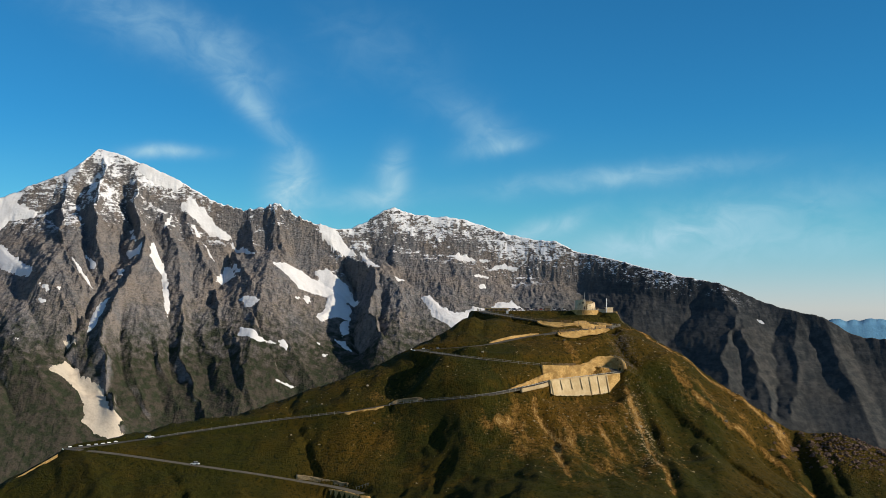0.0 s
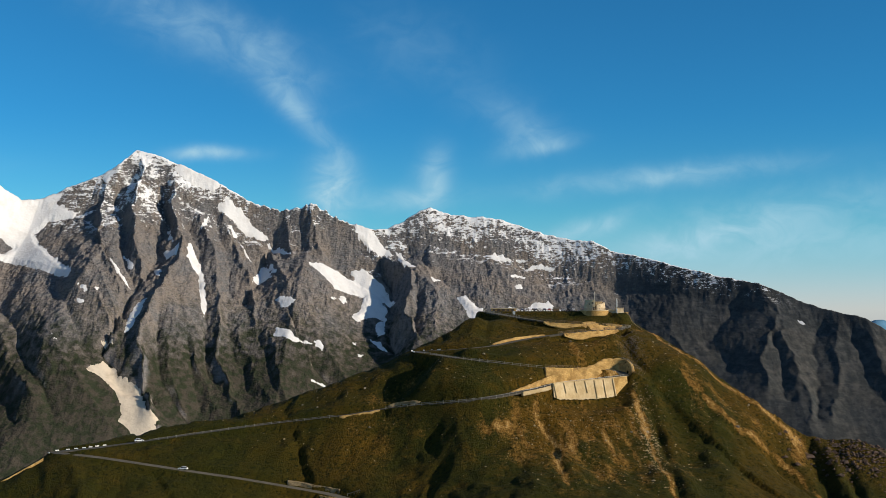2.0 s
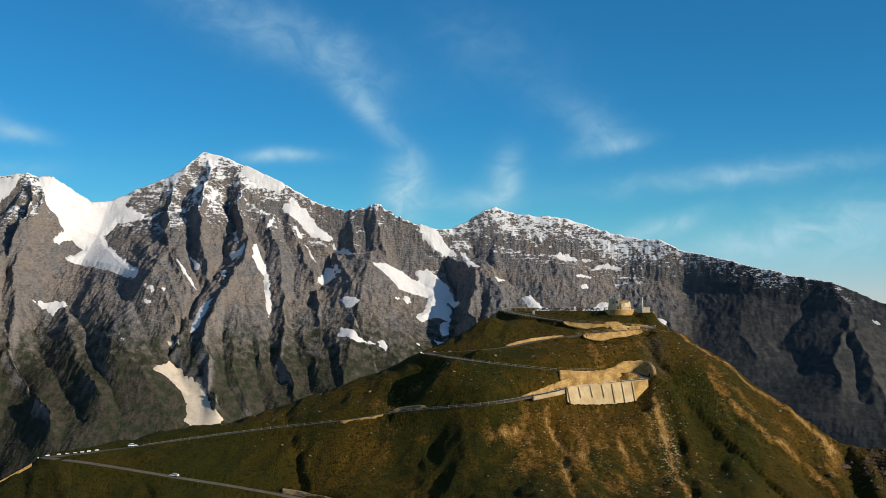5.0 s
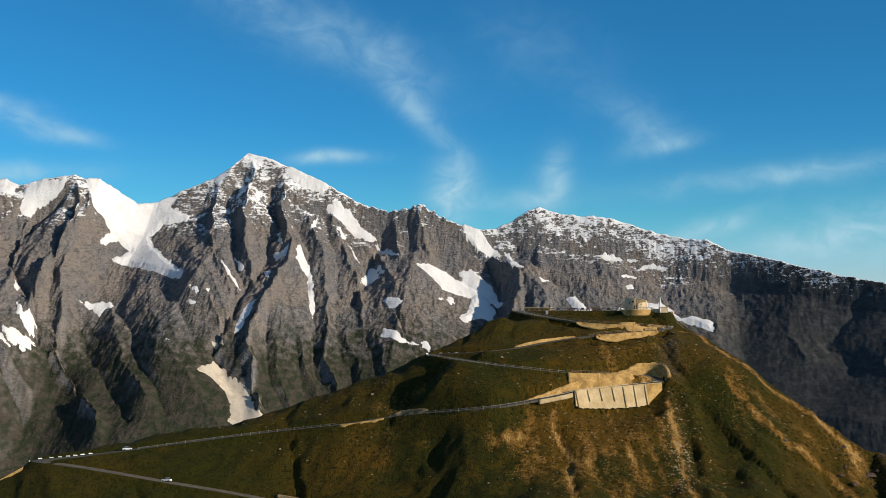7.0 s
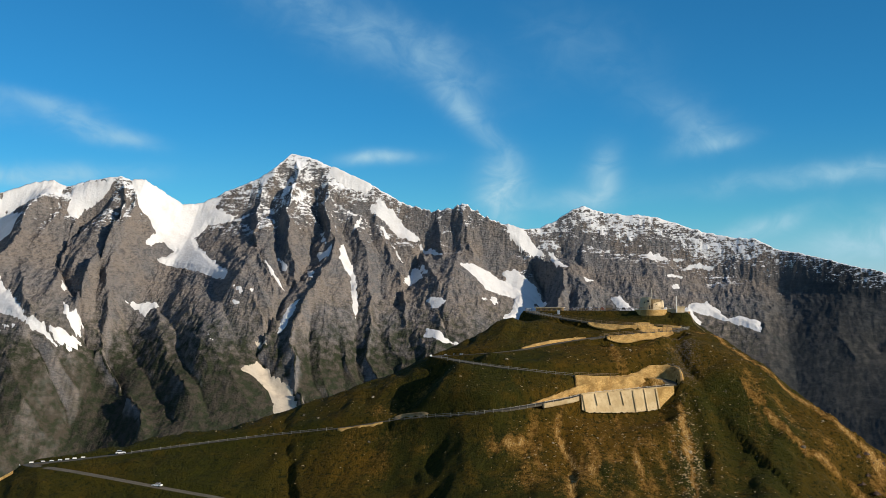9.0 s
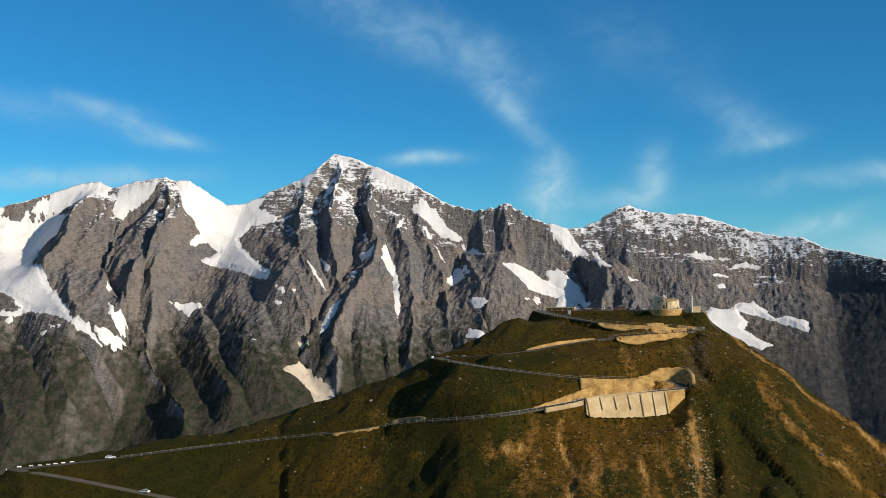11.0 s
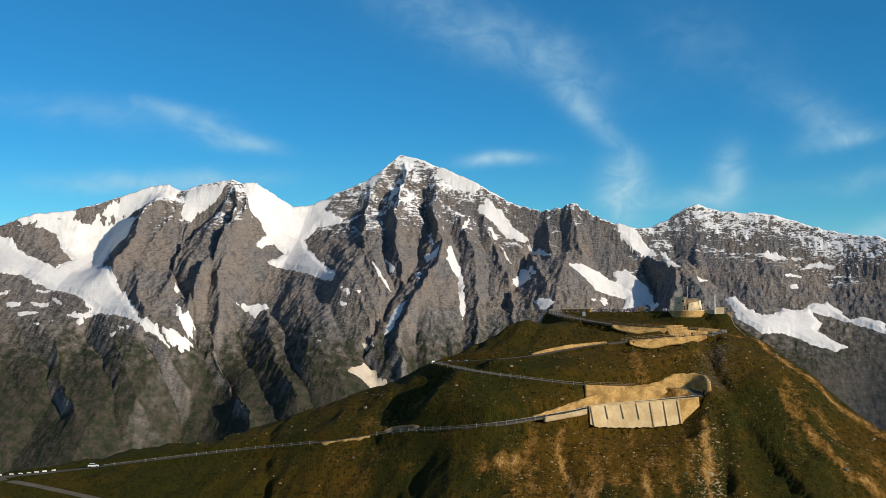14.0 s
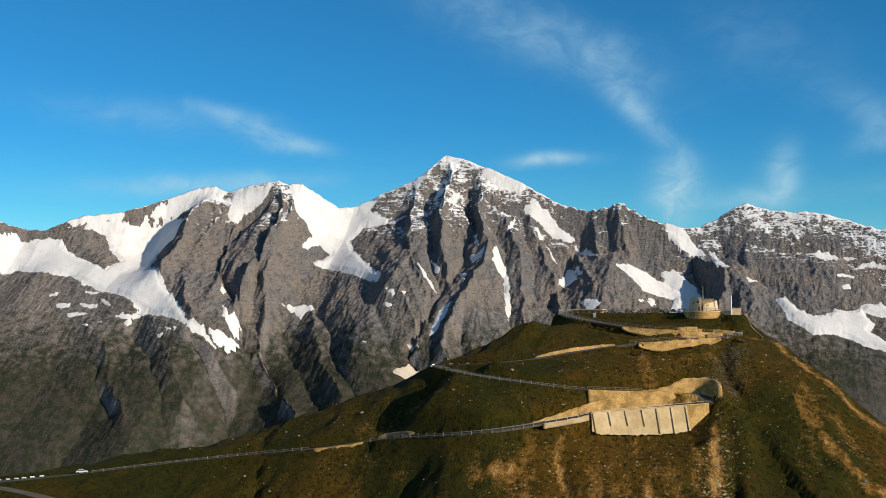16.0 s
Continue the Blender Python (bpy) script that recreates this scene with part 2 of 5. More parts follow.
MASONRY = rubble("golden quarry stone", (0.45, 0.265, 0.085), (0.60, 0.395, 0.15), (0.30, 0.165, 0.05), 0.55)
RUBBLE = rubble("brown dry stone", (0.26, 0.18, 0.09), (0.40, 0.30, 0.16), (0.13, 0.09, 0.045), 0.5)
PALE_STONE = plain("pale building stone", (0.50, 0.38, 0.22), (0.60, 0.48, 0.31), 1.6, 0.9, depth=0.1, third=(0.32, 0.23, 0.12))
# near-black colour painted for the shade within window and door openings
OPENING_SHADE = plain("shade inside openings", (0.05, 0.045, 0.04), (0.08, 0.07, 0.06), 2.0, 0.9)
TIMBER = plain("weathered larch timber", (0.16, 0.105, 0.06), (0.24, 0.17, 0.10), 1.0, 0.85)
STEEL = plain("galvanised steel", (0.42, 0.39, 0.33), (0.50, 0.47, 0.40), 2.0, 0.55, 0.3)
STONE = plain("tan field stone", (0.28, 0.20, 0.10), (0.40, 0.30, 0.16), 1.2, 0.92, depth=0.1)
SLATE = plain("grey boulder", (0.10, 0.085, 0.065), (0.17, 0.145, 0.11), 1.2, 0.92, depth=0.1)
SCREE = plain("dark weathered scree", (0.075, 0.058, 0.042), (0.15, 0.115, 0.08), 0.8, 0.92, depth=0.1)
BOULDER = plain("weathered boulder", (0.26, 0.21, 0.14), (0.38, 0.31, 0.21), 1.2, 0.92, depth=0.1)
CRAG_ROCK = plain("reddish crag", (0.060, 0.036, 0.024), (0.115, 0.075, 0.05), 1.5, 0.92, depth=0.3)
# the blue base colour stands in for haze over the far hills
HAZE_HILL = plain("far hills in haze blue", (0.10, 0.26, 0.42), (0.13, 0.30, 0.46), 400.0, 1.0, depth=5)
VALLEY = plain("valley meadow", (0.05, 0.065, 0.025), (0.08, 0.075, 0.035), 300.0, 0.95, depth=2)


# ---- terrain: gradient noise and height fields, all in numpy ----
def hashed(ix, iy, seed):
    n = (ix.astype(np.int64) * 374761393 + iy.astype(np.int64) * 668265263 + seed * 974711) & 0xFFFFFFFF
    n = ((n ^ (n >> 13)) * 1274126177) & 0xFFFFFFFF
    n = ((n ^ (n >> 16)) * 2246822519) & 0xFFFFFFFF
    return (n ^ (n >> 15)) / 4294967296.0


def perlin(x, y, seed=0):
    """Gradient noise, about -1 to 1."""
    ix, iy = np.floor(x), np.floor(y)
    fx, fy = x - ix, y - iy
    u, v = fx * fx * fx * (fx * (fx * 6 - 15) + 10), fy * fy * fy * (fy * (fy * 6 - 15) + 10)
    corner = []
    for ax, ay in ((0, 0), (1, 0), (0, 1), (1, 1)):
        a = hashed(ix + ax, iy + ay, seed) * 2 * np.pi
        corner.append(np.cos(a) * (fx - ax) + np.sin(a) * (fy - ay))
    low, high = corner[0] + u * (corner[1] - corner[0]), corner[2] + u * (corner[3] - corner[2])
    return 1.5 * (low + v * (high - low))


def fractal(x, y, size, octaves, seed=0, gain=0.5):
    total, amp = np.zeros(np.broadcast(x, y).shape), 1.0
    for k in range(octaves):
        total = total + amp * perlin(x / size + 17.3 * k, y / size - 9.1 * k, seed + k)
        size, amp = size / 2.03, amp * gain
    return total


def ridged(x, y, size, octaves, seed=0, gain=0.5):
    """Sharp crests near 1, soft troughs near 0."""
    total, amp, whole, last = np.zeros(np.broadcast(x, y).shape), 1.0, 0.0, 1.0
    for k in range(octaves):
        n = (1 - np.abs(perlin(x / size + 5.7 * k, y / size + 3.1 * k, seed + k))) ** 2
        total, whole = total + amp * n * last, whole + amp
        last = np.clip(n * 1.4, 0, 1)
        size, amp = size / 2.1, amp * gain
    return total / whole


def smooth(a, b, v):
    s = np.clip((v - a) / (b - a), 0, 1)
    return s * s * (3 - 2 * s)


def along(line, x, y):
    """The distance in plan from a polyline of (x, y, z), and the line's z at the nearest place."""
    best, level = np.full(x.shape, 1e9), np.zeros(x.shape)
    for (ax, ay, az), (bx, by, bz) in zip(line, line[1:]):
        dx, dy = bx - ax, by - ay
        s = np.clip(((x - ax) * dx + (y - ay) * dy) / (dx * dx + dy * dy + 1e-9), 0, 1)
        d = np.hypot(x - ax - s * dx, y - ay - s * dy)
        near = d < best
        best, level = np.where(near, d, best), np.where(near, az + s * (bz - az), level)
    return best, level


# the skyline of the far range, south to north, and the spurs that run down from it
CREST_SOUTH = [
    (-3115, 3870, 1060), (-3016, 3946, 1070), (-2937, 4017, 1037), (-2873, 4039, 1039), (-2821, 4076, 1067), (-2746, 4121, 1096),
    (-2650, 4175, 1104), (-2585, 4217, 1129), (-2476, 4315, 1176), (-2375, 4368, 1217), (-2304, 4392, 1224), (-2255, 4400, 1202),
    (-2166, 4418, 1228), (-2041, 4439, 1247), (-1998, 4455, 1230), (-1952, 4481, 1229), (-1895, 4524, 1186), (-1823, 4563, 1131)]
CREST_MAIN = [
    (-1769, 4602, 1142), (-1715, 4619, 1163), (-1670, 4633, 1194), (-1557, 4668, 1242), (-1468, 4685, 1297), (-1421, 4755, 1366),
    (-1327, 4753, 1338), (-1217, 4756, 1291), (-1059, 4760, 1215), (-938, 4764, 1140), (-826, 4765, 1112), (-736, 4759, 1123),
    (-684, 4754, 1139), (-567, 4747, 1066), (-452, 4759, 1032), (-379, 4785, 1036), (-315, 4803, 1068), (-246, 4823, 1115),
    (-206, 4834, 1128), (-116, 4836, 1099), (-33, 4836, 1087)]
CREST_NORTH = [
    (50, 4836, 1087), (156, 4838, 1054), (273, 4818, 1015), (366, 4801, 993), (470, 4782, 980), (550, 4733, 935),
    (631, 4680, 921), (754, 4599, 879), (912, 4495, 834), (1063, 4395, 796), (1136, 4346, 757), (1206, 4297, 721),
    (1275, 4248, 698), (1374, 4173, 672), (1437, 4126, 620), (1492, 4082, 601), (1541, 4041, 598), (1654, 3975, 523)]
CREST = CREST_SOUTH + CREST_MAIN + CREST_NORTH
CREST_X, CREST_Y, CREST_Z = np.array(CREST, float).T


def crest_y(x):
    """The crest in plan, its bends rounded on the northern ridge."""
    near = np.interp(x, CREST_X, CREST_Y)
    far = sum(np.interp(x + o, CREST_X, CREST_Y) for o in (-160, -80, 0, 80, 160)) / 5
    return near + (far - near) * smooth(100, 350, x)


CREASES = []


def crease(proud, *line):
    """A rib (proud) or a gully (below the face) that runs down the range, in plan."""
    CREASES.append((proud, line))


crease(50, (-1425, 4743), (-1367, 4684), (-1371, 4594), (-1342, 4452), (-1290, 4321), (-1240, 4231))
crease(-44, (-1452, 4689), (-1457, 4651), (-1430, 4531), (-1367, 4418), (-1316, 4288), (-1264, 4198))
crease(30, (-1508, 4678), (-1501, 4590), (-1458, 4402), (-1382, 4242), (-1287, 4144))
crease(-60, (-1300, 4729), (-1285, 4672), (-1228, 4555), (-1221, 4377), (-1248, 4194), (-1253, 4084), (-1271, 4016), (-1278, 3944), (-1198, 3879), (-1099, 3838))
crease(74, (-1236, 4681), (-1213, 4567), (-1169, 4465), (-1136, 4399), (-1133, 4296), (-1159, 4159), (-1172, 4048), (-1162, 3952), (-1126, 3858), (-1052, 3768))
crease(20, (-1135, 4490), (-1114, 4394), (-1104, 4279), (-1093, 4147), (-1090, 4045), (-1059, 3963), (-985, 3881))
crease(-26, (-1149, 4579), (-1094, 4489), (-1046, 4359), (-1007, 4249), (-974, 4123), (-917, 4015))
crease(42, (-1129, 4647), (-1064, 4525), (-1023, 4466), (-984, 4348), (-947, 4210), (-920, 4082), (-842, 3968), (-779, 3873))
crease(-12, (-1139, 4132), (-1133, 4056), (-1092, 3959), (-1030, 3892), (-973, 3857))
crease(-14, (-1032, 4112), (-997, 4017), (-933, 3925))
crease(18, (-1008, 4095), (-972, 4020), (-903, 3957), (-838, 3884))
crease(34, (-1042, 4688), (-995, 4635), (-956, 4572), (-904, 4475), (-854, 4372), (-816, 4237))
crease(-18, (-1096, 4701), (-1061, 4672), (-1018, 4589), (-969, 4476), (-926, 4360))
crease(44, (-905, 4620), (-843, 4593), (-778, 4508), (-719, 4396))
crease(-42, (-866, 4714), (-837, 4684), (-865, 4596), (-863, 4473), (-881, 4351))
crease(18, (-865, 4275), (-853, 4170), (-797, 4067), (-715, 3933))
crease(-8, (-898, 4189), (-842, 4093), (-771, 3973))
crease(16, (-771, 4223), (-718, 4069), (-647, 3926))
crease(-8, (-799, 4207), (-748, 4083), (-677, 3933))
crease(28, (-1677, 4577), (-1725, 4529), (-1723, 4442), (-1602, 4328), (-1469, 4195), (-1346, 4077), (-1251, 3975))
crease(26, (-1569, 4530), (-1571, 4416), (-1452, 4233), (-1341, 4122), (-1235, 4046))
crease(-24, (-1523, 4527), (-1438, 4344), (-1342, 4218), (-1263, 4150))
crease(22, (-1608, 4133), (-1437, 3900), (-1300, 3790), (-1178, 3705))
crease(-20, (-1539, 4166), (-1386, 3972), (-1275, 3878))
crease(-20, (-1727, 4128), (-1529, 3894), (-1360, 3705))
crease(30, (-805, 4758), (-774, 4690), (-740, 4583))
crease(-24, (-746, 4754), (-715, 4705), (-697, 4639))
crease(34, (-706, 4753), (-657, 4676), (-621, 4617))
crease(-30, (-638, 4731), (-605, 4698), (-581, 4657), (-479, 4561), (-427, 4490), (-371, 4360))
crease(60, (-527, 4739), (-450, 4716), (-379, 4696), (-289, 4582), (-254, 4527), (-267, 4444), (-269, 4343), (-225, 4214))
crease(-58, (-554, 4717), (-495, 4706), (-403, 4709), (-347, 4590), (-339, 4439), (-304, 4260))
crease(34, (-257, 4573), (-191, 4498), (-163, 4444), (-161, 4308), (-148, 4176))
crease(-16, (-238, 4475), (-227, 4357), (-227, 4247))
crease(20, (-689, 4475), (-617, 4292), (-513, 4143), (-444, 4069))
crease(-22, (-726, 4317), (-613, 4135), (-522, 4062))
crease(24, (-805, 4512), (-692, 4238), (-588, 4102))
crease(-22, (-364, 4785), (-291, 4747), (-229, 4668), (-158, 4607), (-78, 4527))
crease(8, (-178, 4832), (-118, 4778), (-58, 4676), (32, 4466))
crease(5, (58, 4831), (104, 4785), (147, 4666))
crease(9, (372, 4793), (389, 4725), (358, 4612), (381, 4490))
crease(-6, (291, 4795), (298, 4732), (301, 4598))
crease(-7, (581, 4693), (550, 4632), (598, 4489))
crease(11, (746, 4592), (750, 4485), (703, 4334), (747, 4233))
crease(20, (1046, 4400), (1088, 4300), (1056, 4201), (970, 4097), (969, 3976))
crease(-24, (995, 4418), (941, 4353), (825, 4267), (889, 4134))
crease(15, (1101, 4293), (1073, 4152), (1089, 4050), (1099, 3931), (1075, 3816))
crease(-13, (1053, 4190), (1040, 4066), (1032, 3927))
crease(15, (1294, 4218), (1244, 4093), (1210, 3954), (1131, 3819))
crease(-13, (1241, 4244), (1168, 4138), (1154, 3989), (1094, 3850))
crease(11, (1362, 4120), (1354, 3986), (1386, 3866))
crease(-10, (1316, 4160), (1311, 4028), (1318, 3884))
crease(95, (-2032, 4428), (-1994, 4374), (-1968, 4289), (-1952, 4196), (-1958, 4100), (-1960, 4007), (-1947, 3921), (-1914, 3883))
crease(-64, (-2053, 4412), (-2108, 4372), (-2136, 4322), (-2137, 4207), (-2109, 4098), (-2037, 3996), (-1972, 3948), (-1921, 3920), (-1885, 3882))
crease(80, (-1957, 4420), (-1949, 4330), (-1939, 4215), (-1923, 4151), (-1911, 4082), (-1872, 4027), (-1845, 3959), (-1832, 3867), (-1748, 3824), (-1629, 3706), (-1543, 3604))
crease(-14, (-2001, 4361), (-1979, 4246), (-1961, 4132), (-1925, 4039), (-1903, 3939))
crease(-32, (-1844, 3923), (-1769, 3858), (-1654, 3725))
crease(66, (-2238, 4338), (-2230, 4237), (-2236, 4133), (-2213, 4019), (-2143, 3889), (-2049, 3784), (-1965, 3775), (-1912, 3792))
crease(135, (-2256, 4315), (-2313, 4221), (-2288, 4124), (-2270, 4026), (-2262, 3939))
crease(-80, (-2462, 4293), (-2495, 4244), (-2511, 4192), (-2405, 4107))
crease(26, (-2182, 4389), (-2155, 4273), (-2110, 4140), (-2081, 4014), (-2035, 3875))
crease(35, (-2779, 4086), (-2737, 4048), (-2645, 4030), (-2529, 3991))
crease(40, (-2777, 3853), (-2633, 3894), (-2504, 3887), (-2312, 3818), (-2083, 3749), (-1923, 3743), (-1849, 3730))
crease(24, (-1878, 4312), (-1749, 4144), (-1618, 3912), (-1445, 3716))
crease(-22, (-1850, 4089), (-1765, 3988), (-1618, 3823), (-1464, 3671))
crease(24, (-1764, 4328), (-1561, 4029), (-1412, 3831))
crease(26, (-2482, 3757), (-2273, 3629), (-2105, 3451))
crease(-26, (-2445, 3678), (-2316, 3621), (-2178, 3482))
crease(24, (-2163, 3734), (-1981, 3604), (-1892, 3565))
crease(-24, (-2272, 3760), (-2030, 3580), (-1951, 3490))
crease(-22, (-2514, 3615), (-2368, 3529), (-2237, 3429))
crease(-20, (-2034, 3744), (-1923, 3708), (-1837, 3672))


def range_face(x, y):
    """The plain face of the range: steep below the crest, then easing down to the valley."""
    s = crest_y(x) - y                       # in front of the crest
    d = np.abs(s)
    down = 0.74 * d + (1.06 - 0.72 * smooth(450, 1000, x)) * np.minimum(d, 95) + 0.22 * np.clip(d - 620, 0, 5000)
    return np.interp(x, CREST_X, CREST_Z) - np.where(s > 0, down, 1.6 * d)


def range_form(x, y):
    """The large form of the far range: its face, folded into ribs and gullies."""
    wx = x + 16 * fractal(x, y, 130, 3, 3) + 5 * fractal(x, y, 32, 2, 5)
    wy = y + 16 * fractal(x, y, 130, 3, 13)
    reach = 240.0
    total, weight = np.zeros(x.shape), np.full(x.shape, 1 / 130.0)
    for proud, line in CREASES:
        xs = [p[0] for p in line]
        i0, i1 = np.searchsorted(x[:, 0], (min(xs) - reach - 40, max(xs) + reach + 40))
        sl = slice(i0, i1)
        away, _ = along([(*p, 0) for p in line], wx[sl], wy[sl])
        w = np.maximum(1 / (away + 2.5) - 1 / reach, 0)
        total[sl] += proud * w
        weight[sl] += w
    h = range_face(x, y) + 1.05 * total / weight * smooth(0, 80, crest_y(x) - y)
    floor = 60 + 30 * fractal(x, y, 300, 3, 91)
    return np.maximum(h, floor) + 20 * np.exp(-np.abs(h - floor) / 40)


def worn(x, s, h, drops, rounds, steps, seed):
    """Rain wears gullies into the slope and leaves fans at its foot. Drops run over the grid of x and s."""
    rng = np.random.default_rng(seed)
    nx, ns = h.shape
    lean = np.gradient(crest_y(x[:, 0]), x[:, 0])
    cell = x[1, 0] - x[0, 0]
    for _ in range(rounds):
        i, j = rng.uniform(2, nx - 3, drops), rng.uniform(6, ns - 4, drops)
        di, dj, load, speed, water = np.zeros(drops), np.zeros(drops), np.zeros(drops), np.ones(drops), np.ones(drops)
        alive = np.ones(drops, bool)
        for _ in range(steps):
            a, b = i.astype(int), j.astype(int)
            u, v = i - a, j - b
            z00, z10, z01, z11 = h[a, b], h[a + 1, b], h[a, b + 1], h[a + 1, b + 1]
            old = (z00 * (1 - u) + z10 * u) * (1 - v) + (z01 * (1 - u) + z11 * u) * v
            gi, gs = (z10 - z00) * (1 - v) + (z11 - z01) * v, (z01 - z00) * (1 - u) + (z11 - z10) * u
            # slope in plan, then back to the sheared grid
            gx, gy = gi + gs * lean[a], -gs
            di, dj2 = 0.35 * di - 0.65 * gx, 0.35 * dj - 0.65 * gy
            size = np.hypot(di, dj2) + 1e-9
            di, dj = di / size, dj2 / size
            ni, nj = i + di, j + lean[a] * di - dj
            alive &= (ni > 1) & (ni < nx - 3) & (nj > 5) & (nj < ns - 3)
            ni, nj = np.clip(ni, 1, nx - 3), np.clip(nj, 1, ns - 3)
            c, e = ni.astype(int), nj.astype(int)
            p, q = ni - c, nj - e
            here = (h[c, e] * (1 - p) + h[c + 1, e] * p) * (1 - q) + (h[c, e + 1] * (1 - p) + h[c + 1, e + 1] * p) * q
            fall = old - here
            hold = np.maximum(fall, 0.05) * speed * water * 1.2
            give = np.where(fall < 0, np.minimum(-fall, load), np.where(load > hold, 0.12 * (load - hold), -np.minimum(0.22 * (hold - load), 0.5 * np.maximum(fall, 0))))
            give = np.where(alive, give, 0.0)
            load = load - give
            moved = np.zeros(nx * ns)
            for w, aa, bb in (((1 - u) * (1 - v), a, b), (u * (1 - v), a + 1, b), ((1 - u) * v, a, b + 1), (u * v, a + 1, b + 1)):
                moved += np.bincount((aa * ns + bb), weights=w * give, minlength=nx * ns)
            h += np.clip(moved, -0.7, 0.35).reshape(nx, ns)
            speed = np.sqrt(np.maximum(0.05, speed * speed * 0.9 + fall * 0.15))
            speed, water = np.minimum(speed, 3.0), water * 0.985
            i, j = ni, nj
    return h


# the grid of the far range: x, and the way s in front of the crest
GX = np.arange(-3340, 1990, 3.9)
GS = np.arange(-32, 1560, 3.9)
RX, RS = np.meshgrid(GX, GS, indexing="ij")
RY = crest_y(RX) - RS
RZ = range_form(RX, RY)
WARP = 40 * fractal(RX, RY, 160, 3, 33)
# how rugged the rock is: smooth scree and heath low down, in the south bay and on the northern slopes
RUGGED = (0.22 + 0.78 * smooth(430, 800, RZ)) * (1 - 0.45 * smooth(-2150, -2450, RX) * smooth(900, 760, RZ)) * (1 - 0.72 * smooth(300, 800, RX))


def facets(x, y, size, seed):
    """Plane-sided ribs and gullies, about -0.5 to 0.5."""
    return 0.5 - np.abs(perlin(x / size, y / size, seed)) * 1.35


RZ = RZ + smooth(8, 110, RS) * smooth(1500, 1000, RS) * RUGGED * (
    8 * facets(RX + WARP, RY * 0.60 + 0.5 * WARP, 130, 31) + 7 * facets(RX + 0.7 * WARP, RY * 0.55 - 0.5 * WARP, 62, 32) + 4.5 * facets(RX + 0.4 * WARP, RY * 0.6, 30, 34))
FORM = RZ.copy()
RZ = worn(RX, RS, RZ, 16000, 5, 80, 5)
guard = smooth(6, 40, RS)
RZ = FORM + (RZ - FORM) * guard * (0.22 + 0.28 * smooth(430, 860, FORM))
# ledges that dip to the north, crags and rubble
TILT = (RZ + 0.10 * RX * smooth(-300, -900, RX) + 12 * fractal(RX, RY, 260, 2, 61)) / 12.5
LEDGE = TILT - np.floor(TILT)
RZ = RZ + smooth(620, 880, RZ) * smooth(0, 30, RS) * (3.2 + 1.8 * smooth(-520, -200, RX)) * (0.6 + 0.8 * fractal(RX, RY, 120, 2, 63)) * (smooth(0.2, 0.8, LEDGE) - LEDGE)
CRAG = smooth(0.5, 1.0, np.hypot(np.gradient(RZ, axis=0), np.gradient(RZ, axis=1)) / 3.9)
RZ = RZ + (0.35 + 0.65 * CRAG) * (0.15 + 0.85 * RUGGED) * (3.8 * fractal(RX, RY * 0.7, 26, 4, 71, 0.68) + 3.0 * facets(RX, RY * 0.7, 16, 73) + 3.4 * (ridged(RX, RY * 0.6, 38, 2, 77) - 0.45)) * (0.25 + 0.75 * guard)
TEETH = smooth(-1080, -900, RX) * smooth(-430, -560, RX)
RZ = RZ + np.exp(-np.abs(RS) / 20) * (4 * fractal(RX, RY * 0.2, 34, 3, 83, 0.6) + 16 * TEETH * (ridged(RX, RY * 0.15, 42, 3, 87) - 0.5))


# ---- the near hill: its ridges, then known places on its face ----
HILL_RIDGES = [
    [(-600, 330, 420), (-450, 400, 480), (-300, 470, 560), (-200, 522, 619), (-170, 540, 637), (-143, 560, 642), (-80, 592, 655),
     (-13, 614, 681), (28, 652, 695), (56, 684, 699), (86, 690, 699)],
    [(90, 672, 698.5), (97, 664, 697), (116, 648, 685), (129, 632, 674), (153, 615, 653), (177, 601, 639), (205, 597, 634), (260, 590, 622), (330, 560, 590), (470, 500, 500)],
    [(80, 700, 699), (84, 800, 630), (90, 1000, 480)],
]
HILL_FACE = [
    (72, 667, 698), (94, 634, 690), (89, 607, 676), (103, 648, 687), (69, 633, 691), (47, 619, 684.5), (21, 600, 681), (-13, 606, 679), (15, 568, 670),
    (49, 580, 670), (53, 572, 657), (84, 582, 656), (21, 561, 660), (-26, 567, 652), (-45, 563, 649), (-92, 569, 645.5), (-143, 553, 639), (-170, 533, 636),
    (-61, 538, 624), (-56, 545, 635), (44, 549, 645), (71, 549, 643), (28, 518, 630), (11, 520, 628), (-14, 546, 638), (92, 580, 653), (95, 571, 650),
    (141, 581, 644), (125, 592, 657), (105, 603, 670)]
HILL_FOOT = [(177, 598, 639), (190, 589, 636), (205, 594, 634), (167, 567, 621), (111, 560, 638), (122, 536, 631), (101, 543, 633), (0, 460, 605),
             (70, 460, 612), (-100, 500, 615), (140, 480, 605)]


def hill_base(x, y):
    h = np.full(x.shape, -200.0)
    for line in HILL_RIDGES:
        d, level = along(line, x, y)
        rib = level - 0.60 * (np.sqrt(d * d + 144) - 12)
        k = 14.0
        h = np.maximum(h, rib) + k * np.exp(-np.abs(h - rib) / k) * 0.5
    return h


def bump(d):
    a = d / 34.0
    return (1 + a) * np.exp(-a)


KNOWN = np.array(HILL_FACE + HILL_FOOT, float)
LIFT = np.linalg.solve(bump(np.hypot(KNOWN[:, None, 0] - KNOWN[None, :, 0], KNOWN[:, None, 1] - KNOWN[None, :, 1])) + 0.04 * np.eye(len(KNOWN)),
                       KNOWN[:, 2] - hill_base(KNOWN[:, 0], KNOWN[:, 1]))


